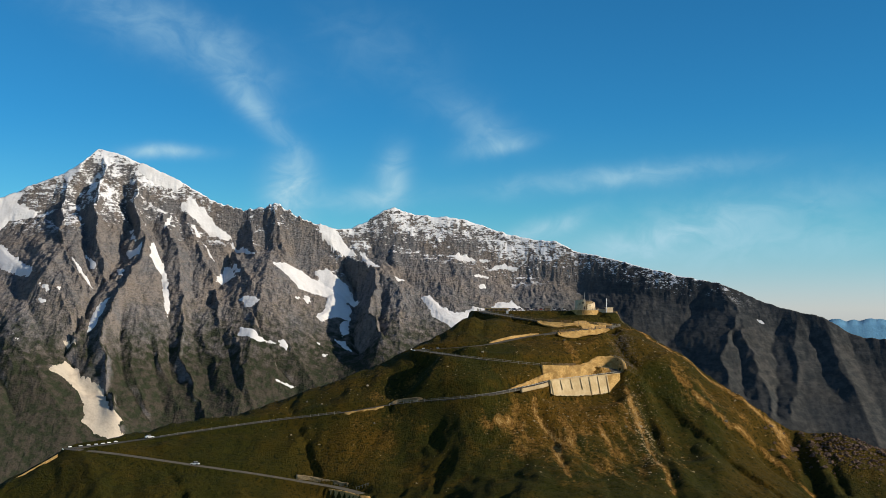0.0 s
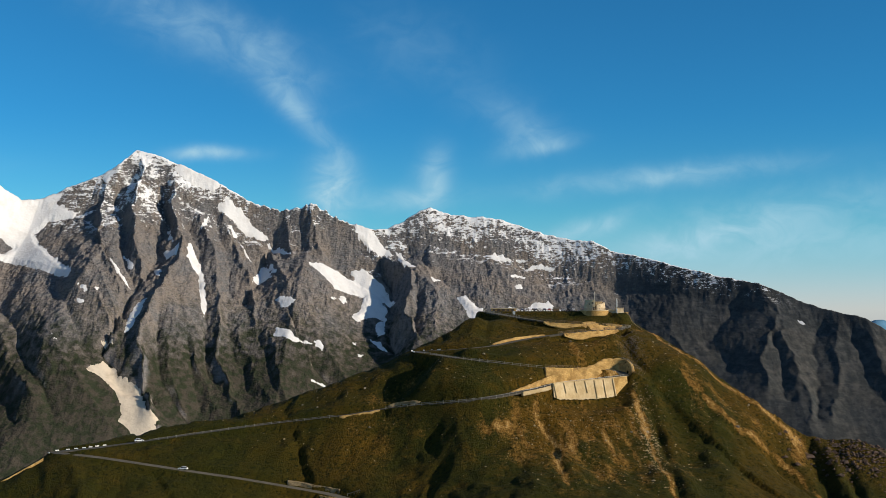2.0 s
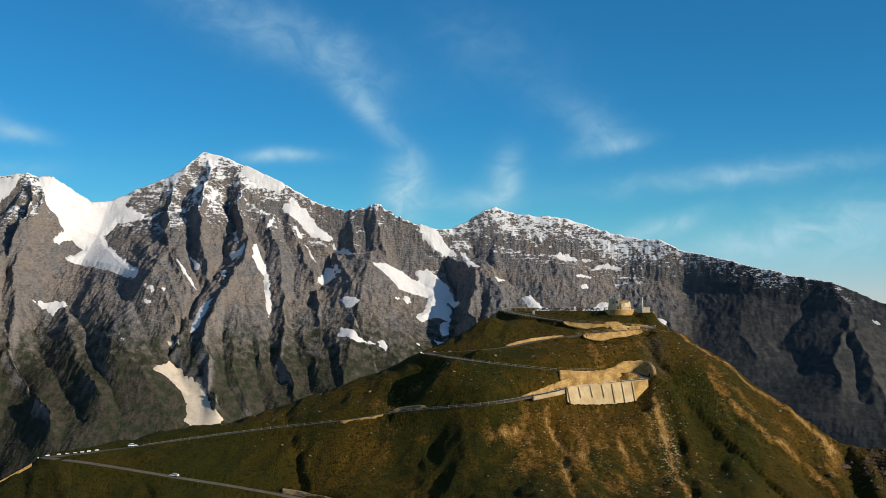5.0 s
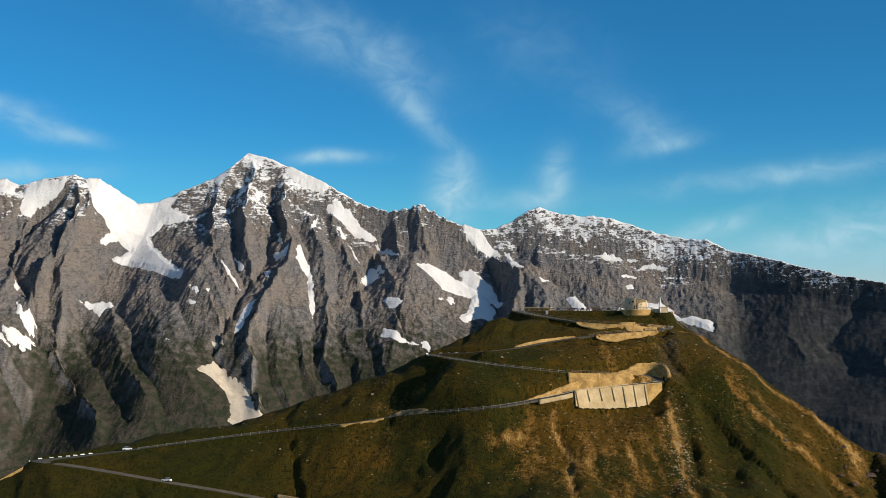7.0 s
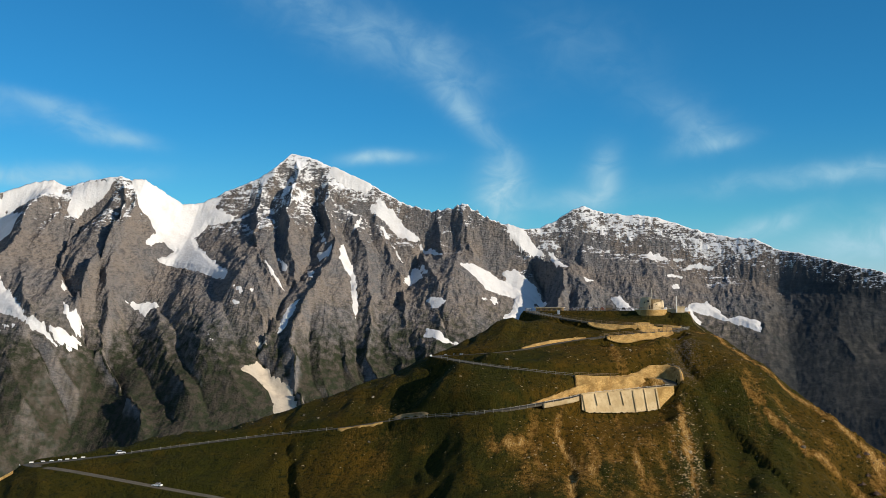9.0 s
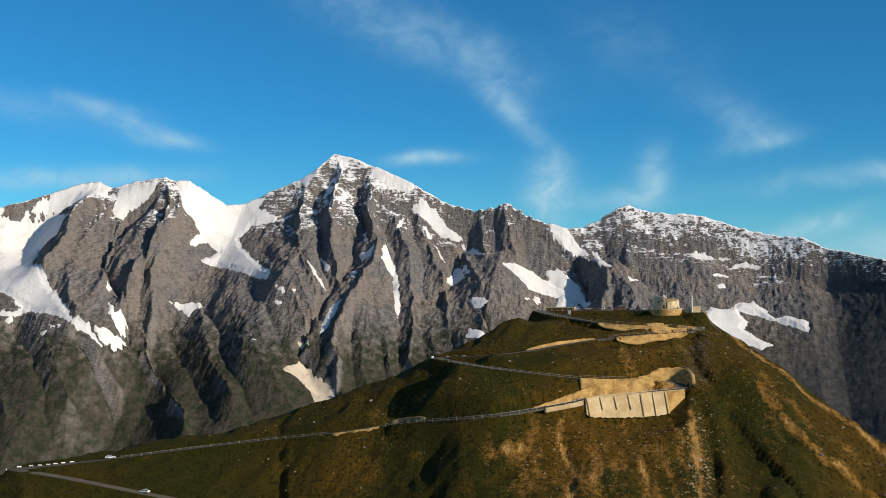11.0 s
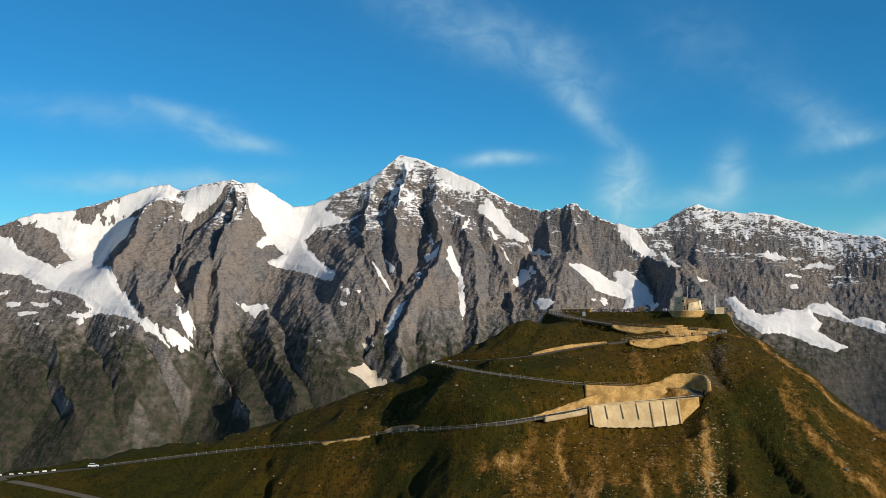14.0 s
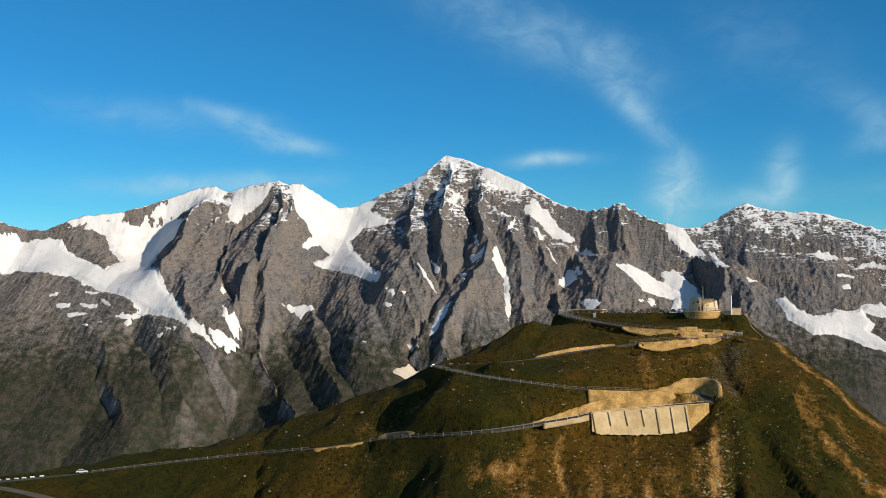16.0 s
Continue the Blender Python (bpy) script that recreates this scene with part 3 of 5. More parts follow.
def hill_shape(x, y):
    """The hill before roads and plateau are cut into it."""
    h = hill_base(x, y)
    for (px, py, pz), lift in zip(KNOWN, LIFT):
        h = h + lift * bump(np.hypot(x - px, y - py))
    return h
# the serpentine road, from the low bend up to the summit
ROAD_LOW = [(-36, 519, 618.4), (-47, 526, 620), (-65, 531, 622.2), (-86, 531, 625.6), (-112, 531.3, 629.2), (-150, 532.5, 634.4), (-166, 533, 636)]
ROAD_LONG = [(-166, 533, 636), (-171, 535, 636.2), (-170, 538, 636.4), (-158, 541, 637.4), (-140, 552.5, 639), (-110, 562.5, 642.7), (-82, 569, 646), (-47, 566.5, 650.3),
             (-26, 568.2, 653.6), (-11, 564.3, 655.7), (17.6, 558, 658.9), (44.3, 572.4, 662.9), (53, 578.5, 664.6), (70.6, 588.8, 666), (89, 597, 667.6)]
ROAD_BEND = [(89, 597, 667.6), (89.2, 600.6, 668.4), (87, 603.4, 669.4), (83, 604, 670.2)]
# the rim of the cutting round the bend
BEND_RIM = [(66, 598.6, 671.4), (71, 601.4, 671.6), (76, 604, 673.2), (80, 606, 675.2), (85, 608.2, 675.6), (89.4, 608, 675.4), (92.0, 604.6, 674.2), (92.8, 601, 672.2), (93.2, 598, 669.0)]
ROAD_MID = [(83, 604, 670.2), (70, 597, 671), (50, 587.5, 672), (31, 583.5, 674), (9, 586, 676.5), (-9, 599, 678.5)]
ROAD_TURN = [(-9, 599, 678.5), (-13.5, 604, 679), (-11, 606.5, 679.2), (-3, 603.5, 679.6)]
ROAD_HIGH = [(-3, 603.5, 679.6), (9.3, 600.5, 680.6), (24, 603.7, 682), (41.5, 617.6, 685), (59, 624, 687.6), (75, 630, 689), (91, 640, 690)]
ROAD_TOP = [(91, 640, 690), (95.5, 645, 690.5), (92, 649.5, 691), (74, 643.5, 692.3), (58, 643, 693.4), (44, 646.5, 695.2), (31, 655, 697.3), (23, 667, 699), (30, 678, 699.3)]
ROADS = [ROAD_LOW, ROAD_LONG, ROAD_BEND, ROAD_MID, ROAD_TURN, ROAD_HIGH, ROAD_TOP]
RIM = [(18, 668), (40, 665), (66, 664), (74, 661.5), (89, 661.5), (91.5, 667), (91, 690), (88, 712), (30, 712), (16, 690)]


OUTER_RIDGE = [(92, 668, 698), (97, 664, 697), (103, 658, 693.5), (116, 648, 684.6), (129, 632, 675), (140, 624, 666), (153, 615, 654), (165, 608, 646), (177, 601, 639),
               (190, 598, 637.5), (205, 597, 637), (260, 590, 622), (470, 500, 500), (900, 400, 300)]


def inside(ring, x, y):
    """The distance in plan from the edge of a closed ring, positive inside."""
    d, odd = np.full(x.shape, 1e9), np.zeros(x.shape, bool)
    for (ax, ay), (bx, by) in zip(ring, ring[1:] + ring[:1]):
        dx, dy = bx - ax, by - ay
        s = np.clip(((x - ax) * dx + (y - ay) * dy) / (dx * dx + dy * dy + 1e-9), 0, 1)
        d = np.minimum(d, np.hypot(x - ax - s * dx, y - ay - s * dy))
        odd ^= ((ay > y) != (by > y)) & (x < dx * (y - ay) / (dy + 1e-12 * (dy == 0)) + ax)
    return np.where(odd, d, -d)


# the feet of the walls, left to right: the ground in front lies below them
FEET = [
    ([(47, 569.8, 657.0), (51.6, 572.4, 656.0), (59.5, 576.9, 655.0), (71.3, 583.6, 655.2), (83.2, 590.3, 657.0), (87.3, 592.6, 660.4), (92.0, 595.2, 664.6)], 17),
    ([(54, 619.5, 685.0), (62, 620.8, 683.4), (75, 626, 683.0), (85, 632, 683.8), (95, 638.5, 687.0)], 9),
    ([(38, 646.0, 693.6), (48, 641.2, 691.4), (60, 639.0, 689.8), (74, 639.4, 689.0), (90, 645, 689.4)], 5),
    ([(-50, 562.5, 648.4), (-26, 564.2, 651.2)], 6),
    ([(-54, 523.5, 616.6), (-45, 519.2, 615.0), (-37, 514.2, 614.0), (-31, 514, 613.8)], 8),
    ([(34, 565.2, 659.6), (44, 569.2, 660.4), (52, 574, 661.8)], 6),
]


def lowered(h, x, y, foot, reach):
    d, level = along(foot, x, y)
    side = np.zeros(x.shape)
    near = np.full(x.shape, 1e9)
    for (ax, ay, _), (bx, by, _) in zip(foot, foot[1:]):
        dx, dy = bx - ax, by - ay
        s = ((x - ax) * dx + (y - ay) * dy) / (dx * dx + dy * dy)
        q = np.hypot(x - ax - np.clip(s, 0, 1) * dx, y - ay - np.clip(s, 0, 1) * dy)
        cross = dx * (y - ay) - dy * (x - ax)
        mid = (s > -0.05) & (s < 1.05)
        side = np.where((q < near), np.where(mid, cross / np.hypot(dx, dy), 1e3), side)
        near = np.minimum(near, q)
    cap = level - 0.42 * d
    w = smooth(reach, 0.4 * reach, d) * smooth(1.0, 0.2, side)
    return h + np.minimum(cap - h, 0) * w


# furrows washed into the slope: line, depth, half width
FURROWS = [
    ([(97.5, 590, 0), (99, 583, 0), (100.2, 573, 0), (101.6, 558, 0), (102, 540, 0), (101.5, 520, 0), (101, 500, 0)], 2.6, 2.8),
    ([(94.5, 587, 0), (94, 577, 0), (96, 567, 0), (97, 550, 0), (98, 530, 0)], 1.8, 2.2),
    ([(92, 632, 0), (93, 620, 0), (96, 608, 0)], 1.8, 3.2),
    ([(128, 584, 0), (134, 578, 0), (144, 575, 0), (157, 573, 0), (166, 558, 0), (172, 540, 0)], 1.6, 2.6),
    ([(177.5, 597, 0), (178.4, 584, 0), (178, 567, 0), (176.5, 545, 0)], 4.5, 5.0),
    ([(108, 600, 0), (112, 575, 0), (116, 545, 0)], 1.6, 5.0),
    ([(190, 590, 0), (191, 572, 0), (190, 550, 0)], 3.0, 3.0),
    ([(47, 557, 0), (50, 542, 0), (54, 520, 0)], 1.2, 2.0),
]


def hill_height(x, y):
    h = hill_shape(x, y)
    # gullies and hummocks, away from the roads
    free = np.full(x.shape, 1e9)
    for road in ROADS:
        free = np.minimum(free, along(road, x, y)[0])
    free = np.minimum(free, np.maximum(0, -inside(RIM, x, y)))
    rough = smooth(3.0, 16, free)
    wx, wy = x + 6 * fractal(x, y, 40, 2, 7), y + 6 * fractal(x, y, 40, 2, 9)
    h = h + rough * (2.6 * fractal(wx, wy * 0.45, 34, 4, 11, 0.5) + 0.8 * (ridged(wx, wy * 0.4, 22, 3, 23) - 0.45))
    h = h + rough * 0.9 * (fractal(wx, wy * 0.6, 12, 3, 27, 0.6))
    h = h + 0.28 * fractal(x, y, 4, 2, 29) * smooth(2.5, 6, free)
    # the washed-out gully under the bend, a furrow beside it and a shallow one above
    for line, deep, wide in FURROWS:
        h = h - deep * np.exp(-(along(line, x, y)[0] / wide) ** 2) * smooth(3, 7, free)
    # the hollow with broken slabs under the long road
    h = h - 3.5 * np.exp(-(((x + 2) / 14) ** 2 + ((y - 548) / 9) ** 2)) * smooth(3, 9, free)
    # knoll beside the summit curve; the spur and hollow above the long road
    h = h + 5.0 * np.exp(-(((x - 16) / 13) ** 2 + ((y - 633) / 10) ** 2)) * smooth(3, 8, free)
    d, _ = along([(12, 590, 0), (-4, 577, 0), (-12, 567, 0)], x, y)
    h = h + 3.2 * np.exp(-(d / 7) ** 2) * smooth(3, 8, free)
    d, _ = along([(-4, 595, 0), (-18, 580, 0), (-24, 571, 0)], x, y)
    h = h - 4.0 * np.exp(-(d / 7) ** 2) * smooth(3, 8, free)
    # the outer ridge: behind it the hill falls away steeply
    d, level = along(OUTER_RIDGE, x, y)
    level = level + 1.6 * np.exp(-((x - 153) / 16) ** 2)
    behind = inside([(p[0], p[1]) for p in OUTER_RIDGE] + [(900, 1100), (92, 1100)], x, y)
    h = np.where(behind > 0, np.minimum(h, level + 0.2 - 0.8 * d), h)
    h = h + np.maximum(level - 0.9 * d - h, 0) * (x > 112) * (x < 180) * (behind <= 0) * smooth(6, 2, d)
    on = inside(RIM, x, y)
    h = h + (699.2 - h) * smooth(-5, 0.5, on)
    for road in ROADS:
        d, level = along(road, x, y)
        wide = 0.0
        h = h + (level - 0.12 - h) * smooth(5.2 + wide, 3.1 + wide, d)
    h = np.maximum(h, 698.3 - 0.5 * np.maximum(0, np.hypot(x - 94.6, y - 660.5) - 3.2) - 90 * smooth(4, 30, np.hypot(x - 94.6, y - 660.5)))
    h = np.maximum(h, 696.9 - 0.45 * np.maximum(0, np.hypot(x - 81.2, y - 664.5) - 9) - 5 * smooth(10, 16, np.hypot(x - 81.2, y - 664.5)) - 90 * smooth(14, 45, np.hypot(x - 81.2, y - 664.5)))
    for foot, reach in FEET:
        h = lowered(h, x, y, foot, reach)
    # the cutting at the bend, and the cut bank between the two roads
    off, rim = along(BEND_RIM, x, y)
    out = -inside([(p[0], p[1]) for p in BEND_RIM] + [(92.6, 588), (66, 588)], x, y)
    h = np.where((out > 0.2) & (y > 596.5), np.maximum(h, rim - 0.1 - 0.55 * np.maximum(0, off - 1.6) - 40 * smooth(8, 20, off)), h)
    floor_z = along(ROAD_BEND + ROAD_MID[1:], x, y)[1] - 0.12
    h = np.where((out < 0.2) & (off < 8) & (x > 68) & (y > 598.5), np.minimum(h, floor_z), h)
    bank = smooth(2.6, 3.2, along(ROAD_LONG, x, y)[0]) * smooth(2.6, 3.2, along(ROAD_MID, x, y)[0])
    bank = bank * (inside([(47, 574), (76, 590), (79, 597), (75, 599.5), (49, 588)], x, y) > 0)
    h = h - 3.2 * bank
    return h


# ---- building helpers ----
def mesh_of(name, verts, faces, mat, shade=True):
    me = bpy.data.meshes.new(name)
    me.from_pydata(verts, [], faces)
    me.materials.append(mat)
    if shade:
        me.polygons.foreach_set("use_smooth", [True] * len(me.polygons))
    me.update()
    return me


def sheet(name, X, Y, Z, mat, keep=None):
    """A mesh over a grid of points; keep marks the cells that stay."""
    r, c = X.shape
    idx = np.arange(r * c).reshape(r, c)
    quads = np.stack([idx[:-1, :-1], idx[:-1, 1:], idx[1:, 1:], idx[1:, :-1]], -1).reshape(-1, 4)
    co = np.stack([X, Y, Z], -1).reshape(-1, 3)
    if keep is not None:
        quads = quads[keep.reshape(-1)]
        used, inv = np.unique(quads, return_inverse=True)
        co, quads = co[used], inv.reshape(-1, 4)
    me = bpy.data.meshes.new(name)
    me.vertices.add(len(co)), me.loops.add(quads.size), me.polygons.add(len(quads))
    me.vertices.foreach_set("co", co.astype(np.float32).ravel())
    me.loops.foreach_set("vertex_index", quads.astype(np.int32).ravel())
    me.polygons.foreach_set("loop_start", np.arange(0, quads.size, 4, dtype=np.int32))
    me.polygons.foreach_set("use_smooth", np.ones(len(quads), bool))
    me.materials.append(mat)
    me.update(calc_edges=True)
    return me


def part(name, data, mat, parent, label=""):
    """Links a bmesh or mesh as one object under a thing or part."""
    if isinstance(data, bmesh.types.BMesh):
        me = bpy.data.meshes.new(name)
        data.to_mesh(me)
        data.free()
        me.materials.append(mat)
    else:
        me = data
    ob = new(name, me)
    if parent is not None:
        ob.parent = parent
    return tagged(ob, label)


# ---- the far range: one sheet of ground cut into its mountains ----
def blurred(a, k):
    for axis in (0, 1):
        p = np.pad(a, [(k, k) if i == axis else (0, 0) for i in (0, 1)], mode="edge").cumsum(axis)
        lo, hi = [slice(None)] * 2, [slice(None)] * 2
        hi[axis], lo[axis] = slice(2 * k, None), slice(0, -2 * k)
        a = (p[tuple(hi)] - p[tuple(lo)]) / (2 * k)
    return a


# fresh snow thins out with height on the peaks, and below the crest on the long ridge
HIGH = smooth(860, 1310, RZ - 55 * smooth(-850, -1200, RX) - 10 * smooth(-1500, -1900, RX))
DROP = np.interp(RX, CREST_X, CREST_Z) - RZ
EDGE = smooth(250 - 130 * smooth(350, 750, RX), 12, DROP + 30 * fractal(RX, RY, 120, 3, 481)) * (0.84 - 0.28 * smooth(300, 700, RX) - 0.56 * smooth(700, 1250, RX))
FROST = HIGH + (EDGE - HIGH) * smooth(-600, -330, RX)
SMOOTH_Z = blurred(blurred(RZ, 4), 4)
SMOOTHER_Z = blurred(blurred(RZ, 9), 9)
RAGGED = 5 * fractal(RX, RY, 30, 4, 101, 0.8)


def snow_patch(kind, *ring):
    """A field of snow lying on the rock within a ring in plan. It fills the hollows under it."""
    ring = list(ring)
    xs, ys = [p[0] for p in ring], [p[1] for p in ring]
    i0, i1 = np.searchsorted(GX, (min(xs) - 30, max(xs) + 30))
    box = (RY[i0:i1] > min(ys) - 30) & (RY[i0:i1] < max(ys) + 30)
    cols = np.where(box.any(0))[0]
    sl = (slice(i0, i1), slice(max(0, cols[0] - 1), cols[-1] + 2))
    d = inside(ring, RX[sl], RY[sl]) + RAGGED[sl]
    RZ[sl] += ((SMOOTHER_Z if kind == "glacier" else SMOOTH_Z)[sl] - RZ[sl]) * smooth(-12, 10, d) * 0.95 * smooth(4, 55, RS[sl])
    thick = np.clip(d * 0.45, -6, 8 if kind == "glacier" else 4)
    z = RZ[sl] + thick
    inner = thick > -3
    keep = inner[:-1, :-1] | inner[1:, :-1] | inner[:-1, 1:] | inner[1:, 1:]
    name = {"glacier": "glacier", "dirty": "avalanche_snow"}.get(kind, "snowfield")
    label = {"glacier": "white firn glacier lying in a rock basin", "dirty": "beige dusty avalanche cone in a gully"}.get(
        kind, "patch of white snow lying on grey rock")
    ob = new(name, sheet(name, RX[sl], RY[sl], z, OLD_SNOW if kind == "dirty" else SNOW, keep))
    tagged(ob, label, {"glacier": "glacier"}.get(kind, "snow"), "snow on the far range")


snow_patch("glacier", (-2841, 4031), (-2790, 4040), (-2754, 4020), (-2665, 4005), (-2548, 3976), (-2536, 4068), (-2621, 4105), (-2652, 4122), (-2735, 4099), (-2717, 4127), (-2610, 4180), (-2570, 4198), (-2555, 4214), (-2445, 4295), (-2375, 4283), (-2348, 4153), (-2439, 4178), (-2358, 3995), (-2238, 3903), (-2204, 3887), (-2108, 3818), (-2067, 3777), (-1941, 3774), (-1900, 3819), (-1897, 3795), (-1938, 3761), (-2030, 3755), (-2142, 3788), (-2273, 3813), (-2443, 3869), (-2574, 3881), (-2644, 3908), (-2729, 3889), (-2899, 3910), (-3084, 3791), (-3119, 3828), (-2958, 3979))
snow_patch("snowfield", (-2547, 4223), (-2497, 4285), (-2428, 4358), (-2355, 4389), (-2302, 4410), (-2258, 4400), (-2266, 4333), (-2384, 4314), (-2491, 4277))
snow_patch("snowfield", (-2823, 4091), (-2722, 4150), (-2638, 4198), (-2594, 4194), (-2704, 4127), (-2775, 4082))
snow_patch("snowfield", (-2226, 4398), (-2134, 4419), (-2063, 4430), (-2070, 4405), (-2131, 4366), (-2157, 4344), (-2176, 4310), (-2205, 4325))
snow_patch("glacier", (-2010, 4466), (-1949, 4499), (-1902, 4534), (-1832, 4576), (-1740, 4627), (-1669, 4622), (-1702, 4592), (-1592, 4569), (-1613, 4545), (-1708, 4536), (-1739, 4492), (-1697, 4423), (-1608, 4326), (-1510, 4229), (-1479, 4180), (-1490, 4168), (-1552, 4218), (-1675, 4289), (-1770, 4342), (-1823, 4324), (-1837, 4330), (-1809, 4373), (-1791, 4405), (-1844, 4417), (-1872, 4340), (-1889, 4335), (-1872, 4413), (-1913, 4419), (-1941, 4398))
snow_patch("snowfield", (-1854, 4111), (-1824, 4135), (-1755, 4157), (-1731, 4140), (-1758, 4124), (-1768, 4097), (-1805, 4115))
snow_patch("snowfield", (-1974, 3772), (-1950, 3808), (-1923, 3828), (-1889, 3859), (-1896, 3812), (-1929, 3773))
snow_patch("snowfield", (-1982, 3892), (-1947, 3870), (-1917, 3911), (-1900, 3859), (-1928, 3848), (-1955, 3852))
snow_patch("snowfield", (-2050, 4001), (-2023, 3980), (-2006, 3942), (-2022, 3944))
snow_patch("snowfield", (-2631, 3795), (-2573, 3809), (-2566, 3792), (-2612, 3783))
snow_patch("snowfield", (-2537, 3816), (-2467, 3829), (-2461, 3811), (-2522, 3805))
snow_patch("snowfield", (-2562, 3768), (-2490, 3788), (-2487, 3771), (-2546, 3760))
snow_patch("snowfield", (-2470, 3736), (-2436, 3733), (-2441, 3722))
snow_patch("snowfield", (-2361, 3781), (-2298, 3797), (-2269, 3806), (-2308, 3778), (-2349, 3770))
snow_patch("snowfield", (-2318, 3766), (-2293, 3776), (-2295, 3767))
snow_patch("snowfield", (-2163, 3734), (-2133, 3736), (-2136, 3727))
snow_patch("snowfield", (-2560, 3862), (-2468, 3871), (-2487, 3863), (-2540, 3855))
snow_patch("snowfield", (-2679, 3824), (-2651, 3840), (-2650, 3826), (-2671, 3815))
snow_patch("snowfield", (-2140, 3751), (-2080, 3751), (-2088, 3743), (-2119, 3743))
snow_patch("snowfield", (-2471, 3848), (-2403, 3820), (-2407, 3812), (-2451, 3827))
snow_patch("snowfield", (-2313, 3820), (-2249, 3829), (-2253, 3821), (-2303, 3812))
snow_patch("snowfield", (-2423, 3757), (-2392, 3757), (-2400, 3749))
snow_patch("snowfield", (-1255, 4734), (-1244, 4770), (-1181, 4773), (-1050, 4776), (-1093, 4734), (-1195, 4722))
snow_patch("snowfield", (-1074, 4707), (-1023, 4737), (-976, 4734), (-924, 4714), (-848, 4705), (-882, 4679), (-952, 4681), (-1012, 4689), (-1053, 4697))
snow_patch("snowfield", (-856, 4687), (-807, 4672), (-747, 4586), (-789, 4622))
snow_patch("snowfield", (-878, 4460), (-863, 4560), (-854, 4586), (-799, 4481), (-822, 4487), (-869, 4479))
snow_patch("snowfield", (-1131, 4473), (-1120, 4490), (-1097, 4465), (-1067, 4433), (-1035, 4359), (-1005, 4270), (-1003, 4223), (-1025, 4259), (-1064, 4380), (-1091, 4390), (-1114, 4401))
snow_patch("snowfield", (-1151, 4426), (-1146, 4366), (-1184, 4375), (-1212, 4410), (-1166, 4399))
snow_patch("snowfield", (-1216, 4127), (-1193, 4146), (-1201, 4086), (-1214, 4020), (-1229, 4005), (-1235, 4048), (-1231, 4097))
snow_patch("snowfield", (-1339, 4332), (-1295, 4287), (-1270, 4263), (-1294, 4270))
snow_patch("snowfield", (-1378, 4281), (-1359, 4267), (-1307, 4225), (-1266, 4197), (-1282, 4194), (-1328, 4218))
snow_patch("snowfield", (-1219, 4334), (-1187, 4309), (-1182, 4262), (-1200, 4267))
snow_patch("snowfield", (-1430, 4105), (-1400, 4105), (-1390, 4089), (-1411, 4091))
snow_patch("snowfield", (-1372, 4095), (-1351, 4109), (-1355, 4093))
snow_patch("snowfield", (-1419, 4069), (-1395, 4059), (-1406, 4055))
snow_patch("snowfield", (-1450, 3917), (-1425, 3902), (-1438, 3902))
snow_patch("snowfield", (-1234, 4549), (-1227, 4557), (-1179, 4433), (-1199, 4456))
snow_patch("snowfield", (-1102, 4634), (-1095, 4677), (-1092, 4593), (-1106, 4577))
snow_patch("snowfield", (-1019, 4671), (-1003, 4680), (-975, 4641), (-986, 4628))
snow_patch("snowfield", (-962, 4621), (-935, 4603), (-900, 4566), (-920, 4573))
snow_patch("snowfield", (-847, 4592), (-790, 4502), (-776, 4475), (-809, 4509))
snow_patch("snowfield", (-762, 4361), (-734, 4362), (-687, 4334), (-705, 4306), (-741, 4327))
snow_patch("snowfield", (-737, 4180), (-733, 4218), (-712, 4212), (-662, 4183), (-605, 4189), (-629, 4175), (-677, 4154), (-710, 4171))
snow_patch("snowfield", (-597, 4202), (-576, 4214), (-558, 4189), (-566, 4175), (-588, 4183))
snow_patch("snowfield", (-589, 4060), (-563, 4074), (-515, 4083), (-543, 4069))
snow_patch("glacier", (-672, 4539), (-626, 4574), (-564, 4613), (-506, 4605), (-459, 4585), (-389, 4560), (-351, 4497), (-363, 4458), (-419, 4459), (-457, 4407), (-488, 4411), (-456, 4473), (-450, 4538), (-497, 4525), (-560, 4499), (-596, 4519))
snow_patch("snowfield", (-515, 4645), (-466, 4668), (-424, 4643), (-384, 4622), (-324, 4517), (-353, 4525), (-388, 4548), (-453, 4570), (-493, 4605))
snow_patch("snowfield", (-569, 4436), (-520, 4498), (-508, 4474), (-523, 4450), (-534, 4464), (-559, 4429))
snow_patch("snowfield", (-399, 4428), (-358, 4454), (-356, 4377), (-380, 4361))
snow_patch("snowfield", (-407, 4340), (-369, 4333), (-339, 4281), (-365, 4291))
snow_patch("snowfield", (-469, 4285), (-454, 4305), (-455, 4276))
snow_patch("snowfield", (-442, 4234), (-423, 4244), (-429, 4229))
snow_patch("snowfield", (-524, 4767), (-487, 4772), (-407, 4749), (-383, 4737), (-353, 4719), (-381, 4720), (-445, 4711), (-493, 4724))
snow_patch("snowfield", (-350, 4737), (-312, 4720), (-252, 4607), (-294, 4594), (-330, 4715))
snow_patch("snowfield", (-190, 4577), (-151, 4593), (-180, 4540))
snow_patch("snowfield", (-93, 4502), (-51, 4513), (-1, 4448), (70, 4427), (36, 4371), (0, 4402), (-33, 4437))
snow_patch("snowfield", (16, 4731), (66, 4747), (97, 4751), (132, 4742), (107, 4725), (56, 4720))
snow_patch("snowfield", (136, 4748), (177, 4756), (193, 4750), (152, 4747))
snow_patch("snowfield", (213, 4735), (250, 4745), (310, 4736), (290, 4731), (229, 4734), (163, 4706))
snow_patch("snowfield", (112, 4649), (147, 4680), (232, 4701), (187, 4681))
snow_patch("snowfield", (140, 4612), (162, 4637), (171, 4618), (149, 4596))
